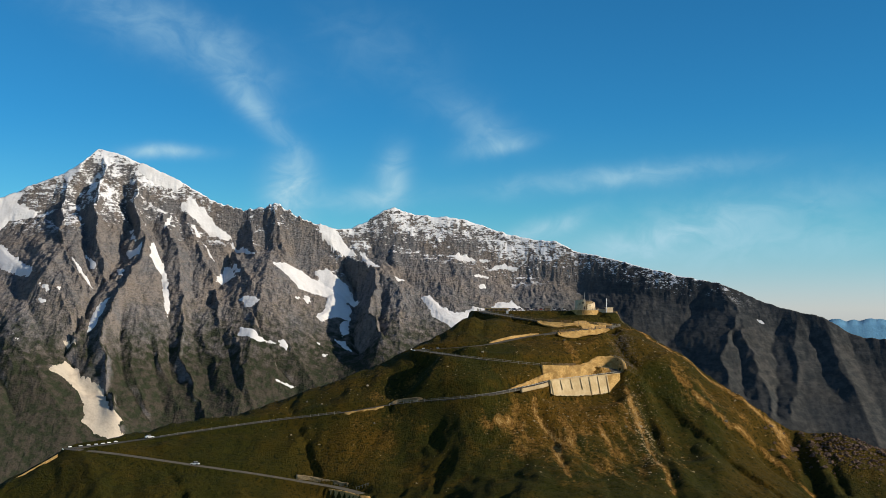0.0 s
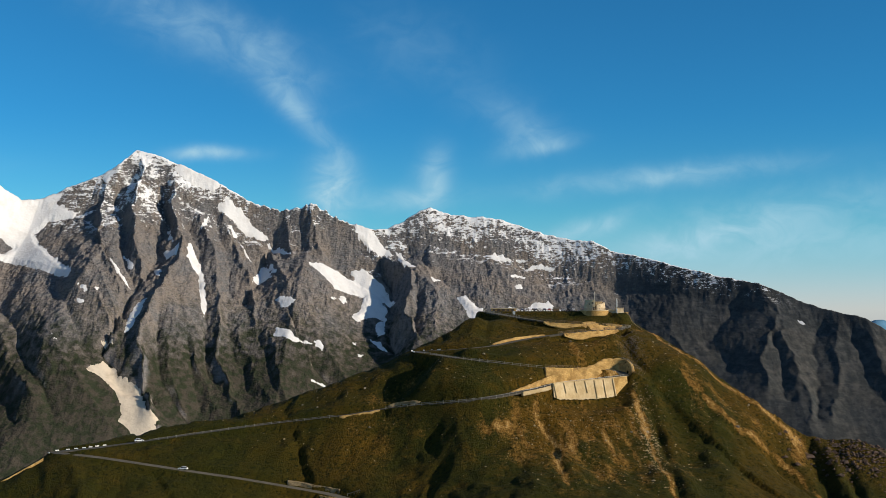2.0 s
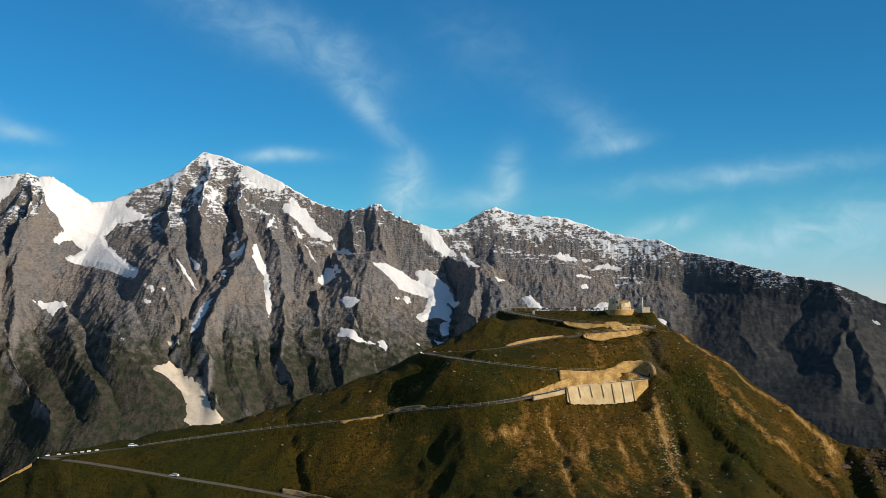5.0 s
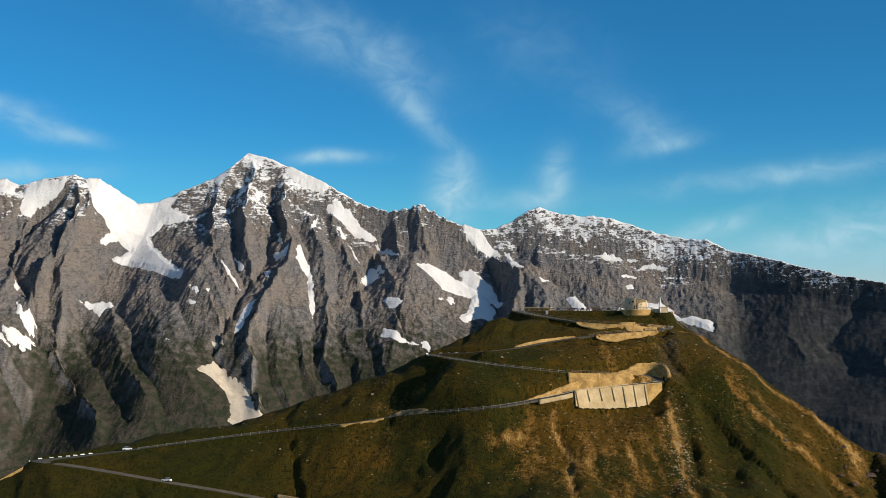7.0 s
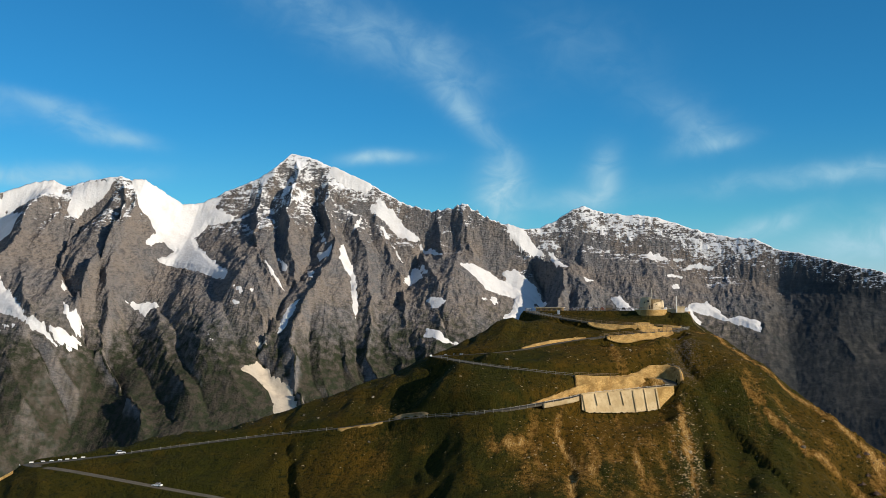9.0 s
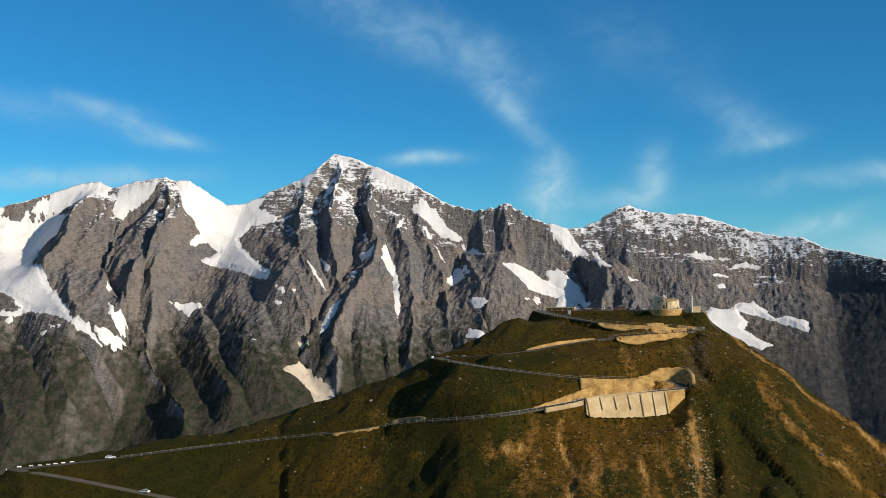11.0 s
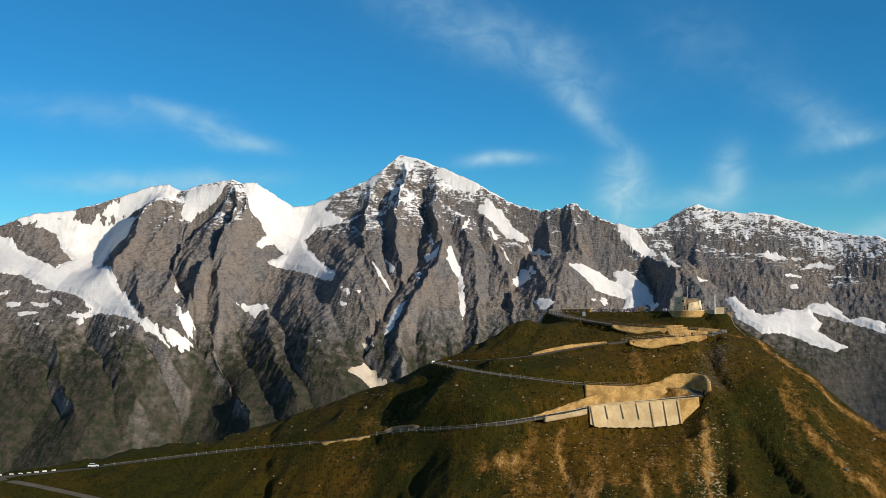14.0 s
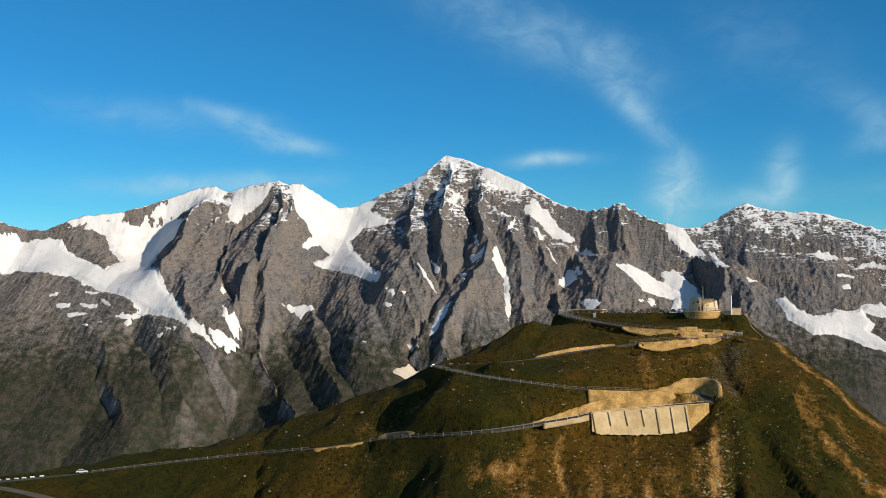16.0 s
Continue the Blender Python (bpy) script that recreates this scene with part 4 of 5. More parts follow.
snow_patch("glacier", (-87, 4510), (-53, 4521), (-2, 4455), (37, 4426), (85, 4447), (114, 4489), (182, 4504), (222, 4548), (271, 4568), (299, 4543), (344, 4491), (391, 4494), (459, 4468), (454, 4413), (387, 4452), (333, 4478), (278, 4500), (217, 4500), (249, 4459), (227, 4425), (272, 4393), (326, 4366), (288, 4343), (215, 4352), (141, 4374), (47, 4344), (9, 4371), (-34, 4400), (-51, 4435))
snow_patch("snowfield", (1130, 4258), (1146, 4254), (1177, 4235), (1158, 4240))
snow_patch("dirty", (-1310, 3859), (-1272, 3925), (-1241, 3921), (-1204, 3896), (-1152, 3882), (-1127, 3865), (-1074, 3781), (-1038, 3784), (-1047, 3753), (-1020, 3756), (-1055, 3721), (-1112, 3726), (-1159, 3747), (-1171, 3808), (-1218, 3852), (-1269, 3863))
snow_patch("dirty", (-1305, 3974), (-1259, 3970), (-1253, 3961), (-1284, 3983))

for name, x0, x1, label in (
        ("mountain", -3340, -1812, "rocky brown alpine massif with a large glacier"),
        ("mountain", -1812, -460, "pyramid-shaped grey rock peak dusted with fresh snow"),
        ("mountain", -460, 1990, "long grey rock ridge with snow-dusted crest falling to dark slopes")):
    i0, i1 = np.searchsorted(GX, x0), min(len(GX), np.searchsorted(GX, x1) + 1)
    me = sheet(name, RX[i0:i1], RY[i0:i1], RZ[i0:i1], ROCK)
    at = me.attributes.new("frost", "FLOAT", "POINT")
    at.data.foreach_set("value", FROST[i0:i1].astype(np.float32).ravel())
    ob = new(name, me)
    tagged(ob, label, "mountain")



# the hills beyond the end of the range, haze put into their blue, and the valley floor
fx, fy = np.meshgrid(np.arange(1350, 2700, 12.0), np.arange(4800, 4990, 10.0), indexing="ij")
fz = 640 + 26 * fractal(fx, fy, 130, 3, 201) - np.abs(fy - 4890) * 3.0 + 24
ob = new("backdrop", sheet("backdrop", fx, fy, fz, HAZE_HILL))
tagged(ob, "distant hills coloured blue for haze", "backdrop", kind="structure")
gx, gy = np.meshgrid(np.linspace(-9000, 9000, 121), np.linspace(-5000, 9000, 101), indexing="ij")
gz = 30 + 25 * fractal(gx, gy, 900, 3, 301)
ob = new("ground", sheet("ground", gx, gy, gz, VALLEY))
tagged(ob, "green valley floor reaching to the horizon", "ground", kind="structure")

# ---- the near hill ----
HX = np.concatenate([np.linspace(-1100, -335, 24), np.arange(-330, 250, 1.35), np.linspace(256, 1100, 40)])
HY = np.concatenate([np.linspace(-60, 385, 24), np.arange(390, 735, 1.35), np.linspace(745, 1400, 32)])
hx, hy = np.meshgrid(HX, HY, indexing="ij")
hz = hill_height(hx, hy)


SCAR = [(92.4, 588, 0), (92.7, 583, 0), (93.2, 577, 0), (95, 571, 0), (96.3, 562, 0), (97, 545, 0), (98, 526, 0), (100, 505, 0)]
RUNS = [  # bare runs down the slope: line, how bare, half width
    (SCAR[:5], 1.5, 1.6), (SCAR[3:], 0.95, 0.9),
    # outer crest: bare scree, with its golden sunlit edge painted as soil too
    ([(112, 648, 0), (122, 630, 0), (136, 619, 0), (150, 613, 0), (162, 604, 0), (173, 596, 0)], 1.3, 2.2),
    ([(172, 596, 0), (170, 588, 0), (171, 578, 0)], 0.7, 3.5),
    ([(119, 605, 0), (126, 596, 0), (133, 588, 0), (142.5, 581, 0), (155.6, 579, 0), (167, 571, 0), (175, 554, 0)], 0.85, 2.4),
    ([(122, 614, 0), (132, 604, 0), (146, 594, 0), (160, 588, 0)], 0.35, 4.5),
    ([(42.5, 565, 0), (44, 557, 0), (47, 551, 0), (51, 543, 0), (53, 520, 0), (55, 500, 0)], 0.95, 1.2),
    ([(23, 543, 0), (30, 549, 0), (33, 555, 0)], 0.6, 2.2), ([(84, 589, 0), (87, 575, 0), (91, 556, 0)], 0.5, 1.2),
    ([(64, 612, 0), (69, 602, 0)], 0.45, 3.5), ([(20, 545, 0), (34, 548, 0)], 0.40, 5.0),
    ([(-100, 578, 0), (-45, 575, 0), (-20, 585, 0)], 0.16, 9), ([(60, 640, 0), (84, 642, 0)], 0.25, 5.0), ([(72, 594, 0), (80, 598, 0), (86, 601, 0)], 1.0, 3.0), ([(97, 645, 0), (104, 648, 0), (111, 651, 0)], 0.8, 0.9)]


def bareness(x, y):
    """How bare the soil lies: the cut slopes, scree runs and trodden path. The outer crest also carries painted golden
    light.
    """
    wx, wy = x + 16 * fractal(x, y, 34, 3, 411), y + 16 * fractal(x, y, 34, 3, 421)
    streaks = fractal(wx, wy * 0.3, 12, 3, 431)
    fine = fractal(x + 0.2 * (y - 560) + 1.5 * fractal(x, y, 12, 2, 441), y * 0.22, 4.5, 3, 443, 0.65)
    thin = fractal(x + 0.25 * (y - 560), y * 0.14, 2.2, 2, 447, 0.6)
    b = 0.08 + 0.04 * smooth(20, 110, x) + 0.30 * fractal(wx, wy, 55, 3, 401) + 0.22 * streaks + 0.10 * fine * smooth(-20, 60, x)
    under = np.exp(-(((wx - 62) / 36) ** 2 + ((wy - 552) / 30) ** 2))                # slope under the great wall
    b = b + under * (0.46 + 0.62 * fine + 0.30 * thin)
    b = b + 0.35 * np.exp(-(((wx - 92) / 8) ** 2 + ((wy - 622) / 13) ** 2)) + 0.22 * np.exp(-(((wx - 70) / 14) ** 2 + ((wy - 612) / 7) ** 2))
    b = b + 0.70 * np.exp(-(((x - 172) / 8) ** 2 + ((y - 595) / 9) ** 2))
    for line, more, wide in RUNS:
        d, _ = along(line, x + 1.2 * fractal(x, y, 7, 2, 451) + 1.6 * fractal(x, y, 26, 2, 453), y)
        b = b + more * np.exp(-(d / wide) ** 2) * (1 + 0.8 * fine + 0.4 * thin)
    b = b - 0.30 * np.exp(-(((x + 90) / 60) ** 2 + ((y - 535) / 40) ** 2))
    return np.clip(b, 0, 1.35)


def dryness(x, y):
    """How brown the grass is: most under the great wall and on the sunny spur."""
    d = 0.50 + 0.24 * fractal(x, y, 60, 3, 471) + 0.15 * fractal(x, y * 0.4, 14, 2, 473)
    d = d + 0.75 * np.exp(-(((x - 55) / 42) ** 2 + ((y - 545) / 34) ** 2)) + 0.35 * np.exp(-(((x - 72) / 16) ** 2 + ((y - 613) / 8) ** 2))
    d = d + 0.25 * np.exp(-(((x - 150) / 28) ** 2 + ((y - 595) / 22) ** 2)) + 0.25 * np.exp(-(((x + 60) / 40) ** 2 + ((y - 580) / 9) ** 2))
    return np.clip(d - 0.25 * np.exp(-(((x + 110) / 60) ** 2 + ((y - 530) / 30) ** 2)), 0.08, 1.0)


me = sheet("hill", hx, hy, hz, TURF)
at = me.attributes.new("bare", "FLOAT", "POINT")
at.data.foreach_set("value", bareness(hx, hy).astype(np.float32).ravel())
at = me.attributes.new("dry", "FLOAT", "POINT")
at.data.foreach_set("value", dryness(hx, hy).astype(np.float32).ravel())
hill = tagged(new("hill", me), "steep grassy alpine hill with bare earthy slopes and a serpentine road", "hill", kind="structure")


# ---- roads, walls and rails on the hill ----
def dense(line, step=1.5):
    """A smooth curve through a polyline, at even steps."""
    p = np.array(line, float)
    q = np.vstack([2 * p[0] - p[1], p, 2 * p[-1] - p[-2]])
    out = []
    for k in range(1, len(q) - 2):
        a, b, c, d = q[k - 1:k + 3]
        m = max(2, int(np.linalg.norm(c - b) / 0.4))
        for s in np.arange(m) / m:
            out.append(0.5 * (2 * b + (c - a) * s + (2 * a - 5 * b + 4 * c - d) * s * s + (3 * b - a - 3 * c + d) * s ** 3))
    out = np.array(out + [p[-1]])
    far = np.concatenate([[0], np.cumsum(np.linalg.norm(np.diff(out, axis=0), axis=1))])
    even = np.linspace(0, far[-1], max(2, int(far[-1] / step) + 1))
    return np.stack([np.interp(even, far, out[:, k]) for k in range(out.shape[1])], 1)


def sideways(path):
    """The unit way to the left of a path in plan, at each of its points."""
    d = np.gradient(path[:, :2], axis=0)
    d /= np.linalg.norm(d, axis=1)[:, None] + 1e-9
    return np.stack([-d[:, 1], d[:, 0]], 1)


def shifted(path, by, lift=0.0):
    out = path.copy()
    out[:, :2] += sideways(path) * by
    out[:, 2] += lift
    return out


def swept(path, profile):
    """A closed profile of (left, up) carried along a path."""
    bm = bmesh.new()
    side, rings = sideways(path), []
    for p, s in zip(path, side):
        rings.append([bm.verts.new((p[0] + s[0] * a, p[1] + s[1] * a, p[2] + b)) for a, b in profile])
    m = len(profile)
    for r0, r1 in zip(rings, rings[1:]):
        for k in range(m):
            bm.faces.new((r0[k], r0[(k + 1) % m], r1[(k + 1) % m], r1[k]))
    bm.faces.new(rings[0]), bm.faces.new(rings[-1][::-1])
    bmesh.ops.recalc_face_normals(bm, faces=bm.faces)
    return bm


def box(bm, m, sx, sy, sz, taper=1.0):
    """A box with its foot at the origin of m, narrowed at its top."""
    v = []
    for z, k in ((0, 1.0), (sz, taper)):
        for x, y in ((-1, -1), (1, -1), (1, 1), (-1, 1)):
            v.append(bm.verts.new(m @ Vector((x * sx / 2 * k, y * sy / 2 * k, z))))
    for f in ((3, 2, 1, 0), (4, 5, 6, 7), (0, 1, 5, 4), (1, 2, 6, 5), (2, 3, 7, 6), (3, 0, 4, 7)):
        bm.faces.new([v[k] for k in f])


def ground_z(x, y):
    return float(hill_height(np.array([x], float), np.array([y], float))[0])


for k, (road, label) in enumerate((
        (ROAD_LOW, "narrow grey asphalt mountain road below the hairpin"), (ROAD_LONG, "grey asphalt road crossing the grass slope"),
        (ROAD_BEND + ROAD_MID[1:], "grey asphalt road leaving the walled bend"), (ROAD_TURN + ROAD_HIGH[1:], "grey asphalt road climbing above the hairpin"),
        (ROAD_TOP, "grey asphalt road reaching the summit car park"))):
    path = dense(road, 1.6)
    ob = part("road_%d" % (k + 1), swept(path, [(-2.5, -0.08), (-2.35, -0.02), (0, 0.04), (2.35, -0.02), (2.5, -0.08), (2.5, -0.8), (-2.5, -0.8)]), ASPHALT, None)
    tagged(ob, label, "road", kind="structure")


def rock_wall(name, foot, crown, mat, label, rough=0.5, back=1.6, rows=9, step=0.8, category="wall"):
    """A rugged wall between a foot line and a crown line, with its back in the hill."""
    foot, crown = dense(foot, step), dense(crown, step)
    m = max(len(foot), len(crown))
    t = np.linspace(0, 1, m)
    foot, crown = (np.stack([np.interp(t, np.linspace(0, 1, len(a)), a[:, k]) for k in range(3)], 1) for a in (foot, crown))
    side = -sideways(foot)
    v = np.linspace(0, 1, rows)[None, :, None]
    grid = foot[:, None] * (1 - v) + crown[:, None] * v
    u = np.cumsum(np.r_[0, np.linalg.norm(np.diff(foot, axis=0), axis=1)])[:, None] + 31.0 * foot[0, 0]
    w = grid[:, :, 2] * 1.7
    push = rough * (fractal(u + 0 * w, w, 3.4, 3, 501, 0.6) + 0.6 * (ridged(u + 0 * w, w, 1.6, 2, 505) - 0.5))
    push = push * np.sin(np.pi * np.clip(v[:, :, 0] * 0.92 + 0.08, 0, 1)) ** 0.5
    grid[:, :, :2] += side[:, None] * push[:, :, None]
    grid[:, :, 2] += 0.9 * rough * fractal(u + 0 * w, w, 2.6, 2, 509) * v[:, :, 0]
    rear = crown.copy()
    rear[:, :2] -= side * back
    sunk = foot.copy()
    sunk[:, :2] -= side * back
    sunk[:, 2] -= 0.6
    cols = np.concatenate([sunk[:, None], foot[:, None] - [0, 0, 0.6], grid, rear[:, None]], 1)
    r, c = cols.shape[:2]
    idx = np.arange(r * c).reshape(r, c)
    faces = [(idx[i, j], idx[i + 1, j], idx[i + 1, (j + 1) % c], idx[i, (j + 1) % c]) for i in range(r - 1) for j in range(c)]
    faces += [tuple(idx[0]), tuple(idx[-1][::-1])]
    me = mesh_of(name, cols.reshape(-1, 3).tolist(), [tuple(int(k) for k in f) for f in faces], mat)
    bm = bmesh.new()
    bm.from_mesh(me)
    bmesh.ops.recalc_face_normals(bm, faces=bm.faces)
    bm.to_mesh(me)
    bm.free()
    return tagged(new(name, me), label, category)


def piece(road, x0, x1):
    """The stretch of a road between two places along x, as a dense path from left to right."""
    p = dense(road, 0.8)
    p = p[(p[:, 0] >= x0) & (p[:, 0] <= x1)]
    return p if p[0, 0] < p[-1, 0] else p[::-1]


# the great buttressed wall under the bend: panels, ribs, coping
WALL_A, WALL_B = np.array((52.7, 574.1, 665.1)), np.array((90.2, 594.8, 667.3))
run = WALL_B - WALL_A
out_way = np.array((run[1], -run[0], 0)) / np.hypot(run[0], run[1])
great_wall = new("retaining_wall", None)
tagged(great_wall, "tall pale concrete retaining wall with slanting buttress ribs", "wall")


def wall_point(f, down, proud=0.0):
    p = WALL_A + run * f
    return p + out_way * (0.16 * down + proud + 0.2) - np.array((0, 0, down))


FOOT = ((0.0, 6.6), (0.05, 7.6), (0.20, 8.4), (0.40, 8.9), (0.55, 9.2), (0.70, 9.4), (0.82, 8.8), (0.86, 7.4), (0.93, 5.2), (1.0, 3.0))
FF, FD = np.array(FOOT).T
joints = (0.0, 0.145, 0.285, 0.425, 0.55, 0.675, 0.80, 1.0)
for k, (f0, f1) in enumerate(zip(joints, joints[1:])):
    bm = bmesh.new()
    m, rows = 8, 6
    grid = []
    for i in range(m + 1):
        f = f0 + (f1 - f0) * (i / m)
        deep = float(np.interp(f, FF, FD)) + 0.35 * float(perlin(np.array([f * 31.0]), np.array([0.5]), 7)[0])
        grid.append([bm.verts.new(wall_point(f, deep * j / rows, 0.05 * float(perlin(np.array([f * 40.0]), np.array([j * 0.7]), 9)[0]))) for j in range(rows + 1)])
    for a, b in zip(grid, grid[1:]):
        for j in range(rows):
            bm.faces.new((a[j], b[j], b[j + 1], a[j + 1]))
    rear = [[bm.verts.new(Vector(c[j].co) - Vector(out_way * 1.4)) for j in (0, rows)] for c in (grid[0], grid[-1])]
    bm.faces.new((grid[0][0], *[c[0] for c in grid[1:]], rear[1][0], rear[0][0]))
    bm.faces.new((*grid[0], rear[0][1], rear[0][0]))
    bm.faces.new((*grid[-1], rear[1][1], rear[1][0]))
    bmesh.ops.recalc_face_normals(bm, faces=bm.faces)
    part("wall_panel", bm, MASONRY if k == 6 else CONCRETE, great_wall, "rubble stone end of the wall" if k == 6 else "")
for f, share in ((0.015, 1.0), (0.145, 0.62), (0.285, 0.62), (0.425, 0.66), (0.55, 0.97), (0.675, 0.97), (0.80, 0.98)):
    bm = bmesh.new()
    deep = float(np.interp(f, FF, FD)) * share
    lean, wide = 0.020, 0.0075
    top = [wall_point(f - wide, 0.3), wall_point(f + wide, 0.3), wall_point(f + wide, 0.3, 0.40), wall_point(f - wide, 0.3, 0.40)]
    foot = [wall_point(f - wide + lean, deep), wall_point(f + wide + lean, deep), wall_point(f + wide + lean, deep, 0.5), wall_point(f - wide + lean, deep, 0.5)]
    v = [bm.verts.new(p) for p in top + foot]
    for q in ((0, 1, 2, 3), (7, 6, 5, 4), (0, 4, 5, 1), (1, 5, 6, 2), (2, 6, 7, 3), (3, 7, 4, 0)):
        bm.faces.new([v[i] for i in q])
    bmesh.ops.recalc_face_normals(bm, faces=bm.faces)
    part("buttress_rib", bm, CONCRETE, great_wall)
cope = np.array([wall_point(f, -0.02, -0.1) for f in np.linspace(0, 1, 30)])
part("coping", swept(cope, [(-0.35, 0), (-0.35, 0.25), (0.3, 0.25), (0.3, 0)]), CONCRETE, great_wall, "pale stone coping along the road edge")

# rock cut and masonry between the long road and the one above it
def evened(path, count=24):
    t = np.linspace(0, 1, len(path))
    return np.stack([np.interp(np.linspace(0, 1, count), t, path[:, k]) for k in range(3)], 1)


foot, crown = evened(shifted(piece(ROAD_LONG, 34, 78), 2.7, -0.1)), evened(shifted(piece(ROAD_MID, 49, 81), -2.4, 0.1))
rise = np.clip(np.linspace(-0.04, 2.4, 24), 0, 1)[:, None]
crown = foot + (crown - foot) * rise + np.array((0, -0.2, 0.1))
rock_wall("rock_cut", foot[::2], crown[::2], MASONRY, "golden rock slope rising beside the road", 0.6, category="rock face")
crown = evened(shifted(piece(ROAD_MID, 48, 63), -3.5, 0.2))
foot = evened(shifted(piece(ROAD_MID, 48, 63), -4.2, -4.0))
rock_wall("masonry_wall", foot[::2], crown[::2], MASONRY, "golden rubble stone wall holding the middle road", 0.3)
crown = evened(dense(BEND_RIM, 0.8), 40)
foot = evened(dense([(66, 597.8, 671.1), (71, 600.3, 670.9), (77, 603.2, 670.5), (82, 606.2, 670.2), (87, 606.2, 669.3), (91.0, 603.2, 668.6), (92.0, 600, 668.0), (92.4, 597.5, 667.5)], 0.8), 40)
rock_wall("rock_cut", foot[::2], crown[::2], MASONRY, "golden rock cutting curving round the road bend", 0.5, category="rock face")
rock_wall("masonry_wall", shifted(piece(ROAD_LONG, 36, 52), -3.1, -1.3)[::3], shifted(piece(ROAD_LONG, 36, 52), -3.0, -0.05)[::3], CONCRETE,
          "low pale stone wall under the road edge", 0.2)
# under and above the upper bend
hi = piece(ROAD_HIGH, 60, 90.5)
t = np.linspace(0, 1, len(hi))
foot = shifted(hi, -3.9, 0)
foot[:, 2] -= 0.8 + 3.4 * np.sin(np.pi * np.clip(t * 1.1, 0, 1)) ** 0.7 * (0.75 + 0.25 * np.sin(9 * t))
rock_wall("masonry_wall", foot[::4], shifted(hi, -2.9, -0.05)[::4], MASONRY, "golden rubble wall holding up the railed road", 0.6)
hi = piece(ROAD_HIGH, 26, 55)
t = np.linspace(0, 1, len(hi))
crown = shifted(hi, 3.6, 0.2)
crown[:, 2] += 1.0 * np.sin(np.pi * t) ** 0.6
rock_wall("rock_cut", shifted(hi, 2.9, -0.1)[::4], crown[::4], MASONRY, "low golden rock cutting above the road", 0.35, category="rock face")
up_road = piece(ROAD_TOP, 52, 91)
t = np.linspace(0, 1, len(up_road))
foot = shifted(up_road, -4.0, 0)
foot[:, 2] -= 0.8 + 2.0 * np.sin(np.pi * np.clip(t, 0, 1)) ** 0.5
rock_wall("masonry_wall", foot[::4], shifted(up_road, -2.9, 0.0)[::4], MASONRY, "golden rubble wall below the summit road", 0.5)
crown = shifted(up_road, 4.4, 0.2)[len(up_road) // 2:]
t = np.linspace(0, 1, len(crown))
crown[:, 2] += 1.7 * np.sin(np.pi * t) ** 0.6
rock_wall("rock_cut", shifted(up_road, 2.95, -0.1)[len(up_road) // 2:][::4], crown[::4], MASONRY, "golden rock cutting above the summit road", 0.4, category="rock face")
# along the long road
lo = piece(ROAD_LONG, -48, -27)
rock_wall("masonry_wall", shifted(lo, -3.2, -1.9)[::3], shifted(lo, -2.9, -0.02)[::3], MASONRY, "short golden stone wall under the road edge", 0.3)
lo = piece(ROAD_LONG, -26, -10)
crown = shifted(lo, 3.4, 0)
crown[:, 2] += 2.0 * np.sin(np.pi * np.linspace(0.03, 0.97, len(lo))) ** 0.3
rock_wall("masonry_wall", shifted(lo, 2.9, -0.1)[::2], crown[::2], RUBBLE, "rough brown stone wall with rounded ends above the road", 0.35)
lo = piece(ROAD_LOW, -68, -43)
rock_wall("masonry_wall", shifted(lo, 3.0, -0.1)[::3], shifted(lo, 3.5, 2.0)[::3], RUBBLE, "brown stone wall above the lower road", 0.3)
rock_wall("masonry_wall", [(-52, 523.2, 616.5), (-45, 519.6, 615.2), (-37, 514.8, 614.2), (-32, 514.5, 614.2)], [(-52, 524.0, 619.9), (-45, 520.4, 619.3), (-37, 515.8, 618.2), (-32, 515.2, 617.8)],
          MASONRY, "pale masonry wall under the lower bend", 0.25)
rock_wall("parapet", [(-232, 501, 601.5), (-214, 510.5, 611.4), (-200, 518.0, 619), (-186, 524.4, 627), (-175, 530, 633.6)],
          [(-232, 501.3, 602.2), (-214, 510.8, 612.1), (-200, 518.3, 619.7), (-186, 524.7, 627.7), (-175, 530.3, 634.3)], MASONRY,
          "low golden stone parapet along the grassy ridge", 0.12, back=0.7, rows=4)


def rail(path, kind, label, gap=3.0, height=1.0, mat=STEEL):
    """A rail with posts along a path: steel beam, or timber with bars."""
    thing = tagged(new(kind, None), label, "fence" if kind == "fence" else "guard rail")
    heights = (0.55, 1.0) if kind == "fence" else (0.72,)
    for h in heights:
        w = 0.06 if kind == "fence" else 0.05
        t = 0.12 if kind == "fence" else 0.13
        part("rail_beam", swept(path + [0, 0, h * height], [(-w, -t / 2), (-w, t / 2), (w, t / 2), (w, -t / 2)]), mat, thing)
    far = np.concatenate([[0], np.cumsum(np.linalg.norm(np.diff(path, axis=0), axis=1))])
    bm = bmesh.new()
    box(bm, Matrix.Identity(4), 0.16, 0.16, 1.1 * height + 0.5, 0.85)
    me = bpy.data.meshes.new("rail_post")
    bm.to_mesh(me), bm.free()
    me.materials.append(mat)
    for s in np.arange(0, far[-1] + 0.01, gap):
        p = [np.interp(s, far, path[:, k]) for k in range(3)]
        ob = part("rail_post", me, mat, thing)
        ob.matrix_basis = pose(p[0], p[1], p[2] - 0.5)
    return thing


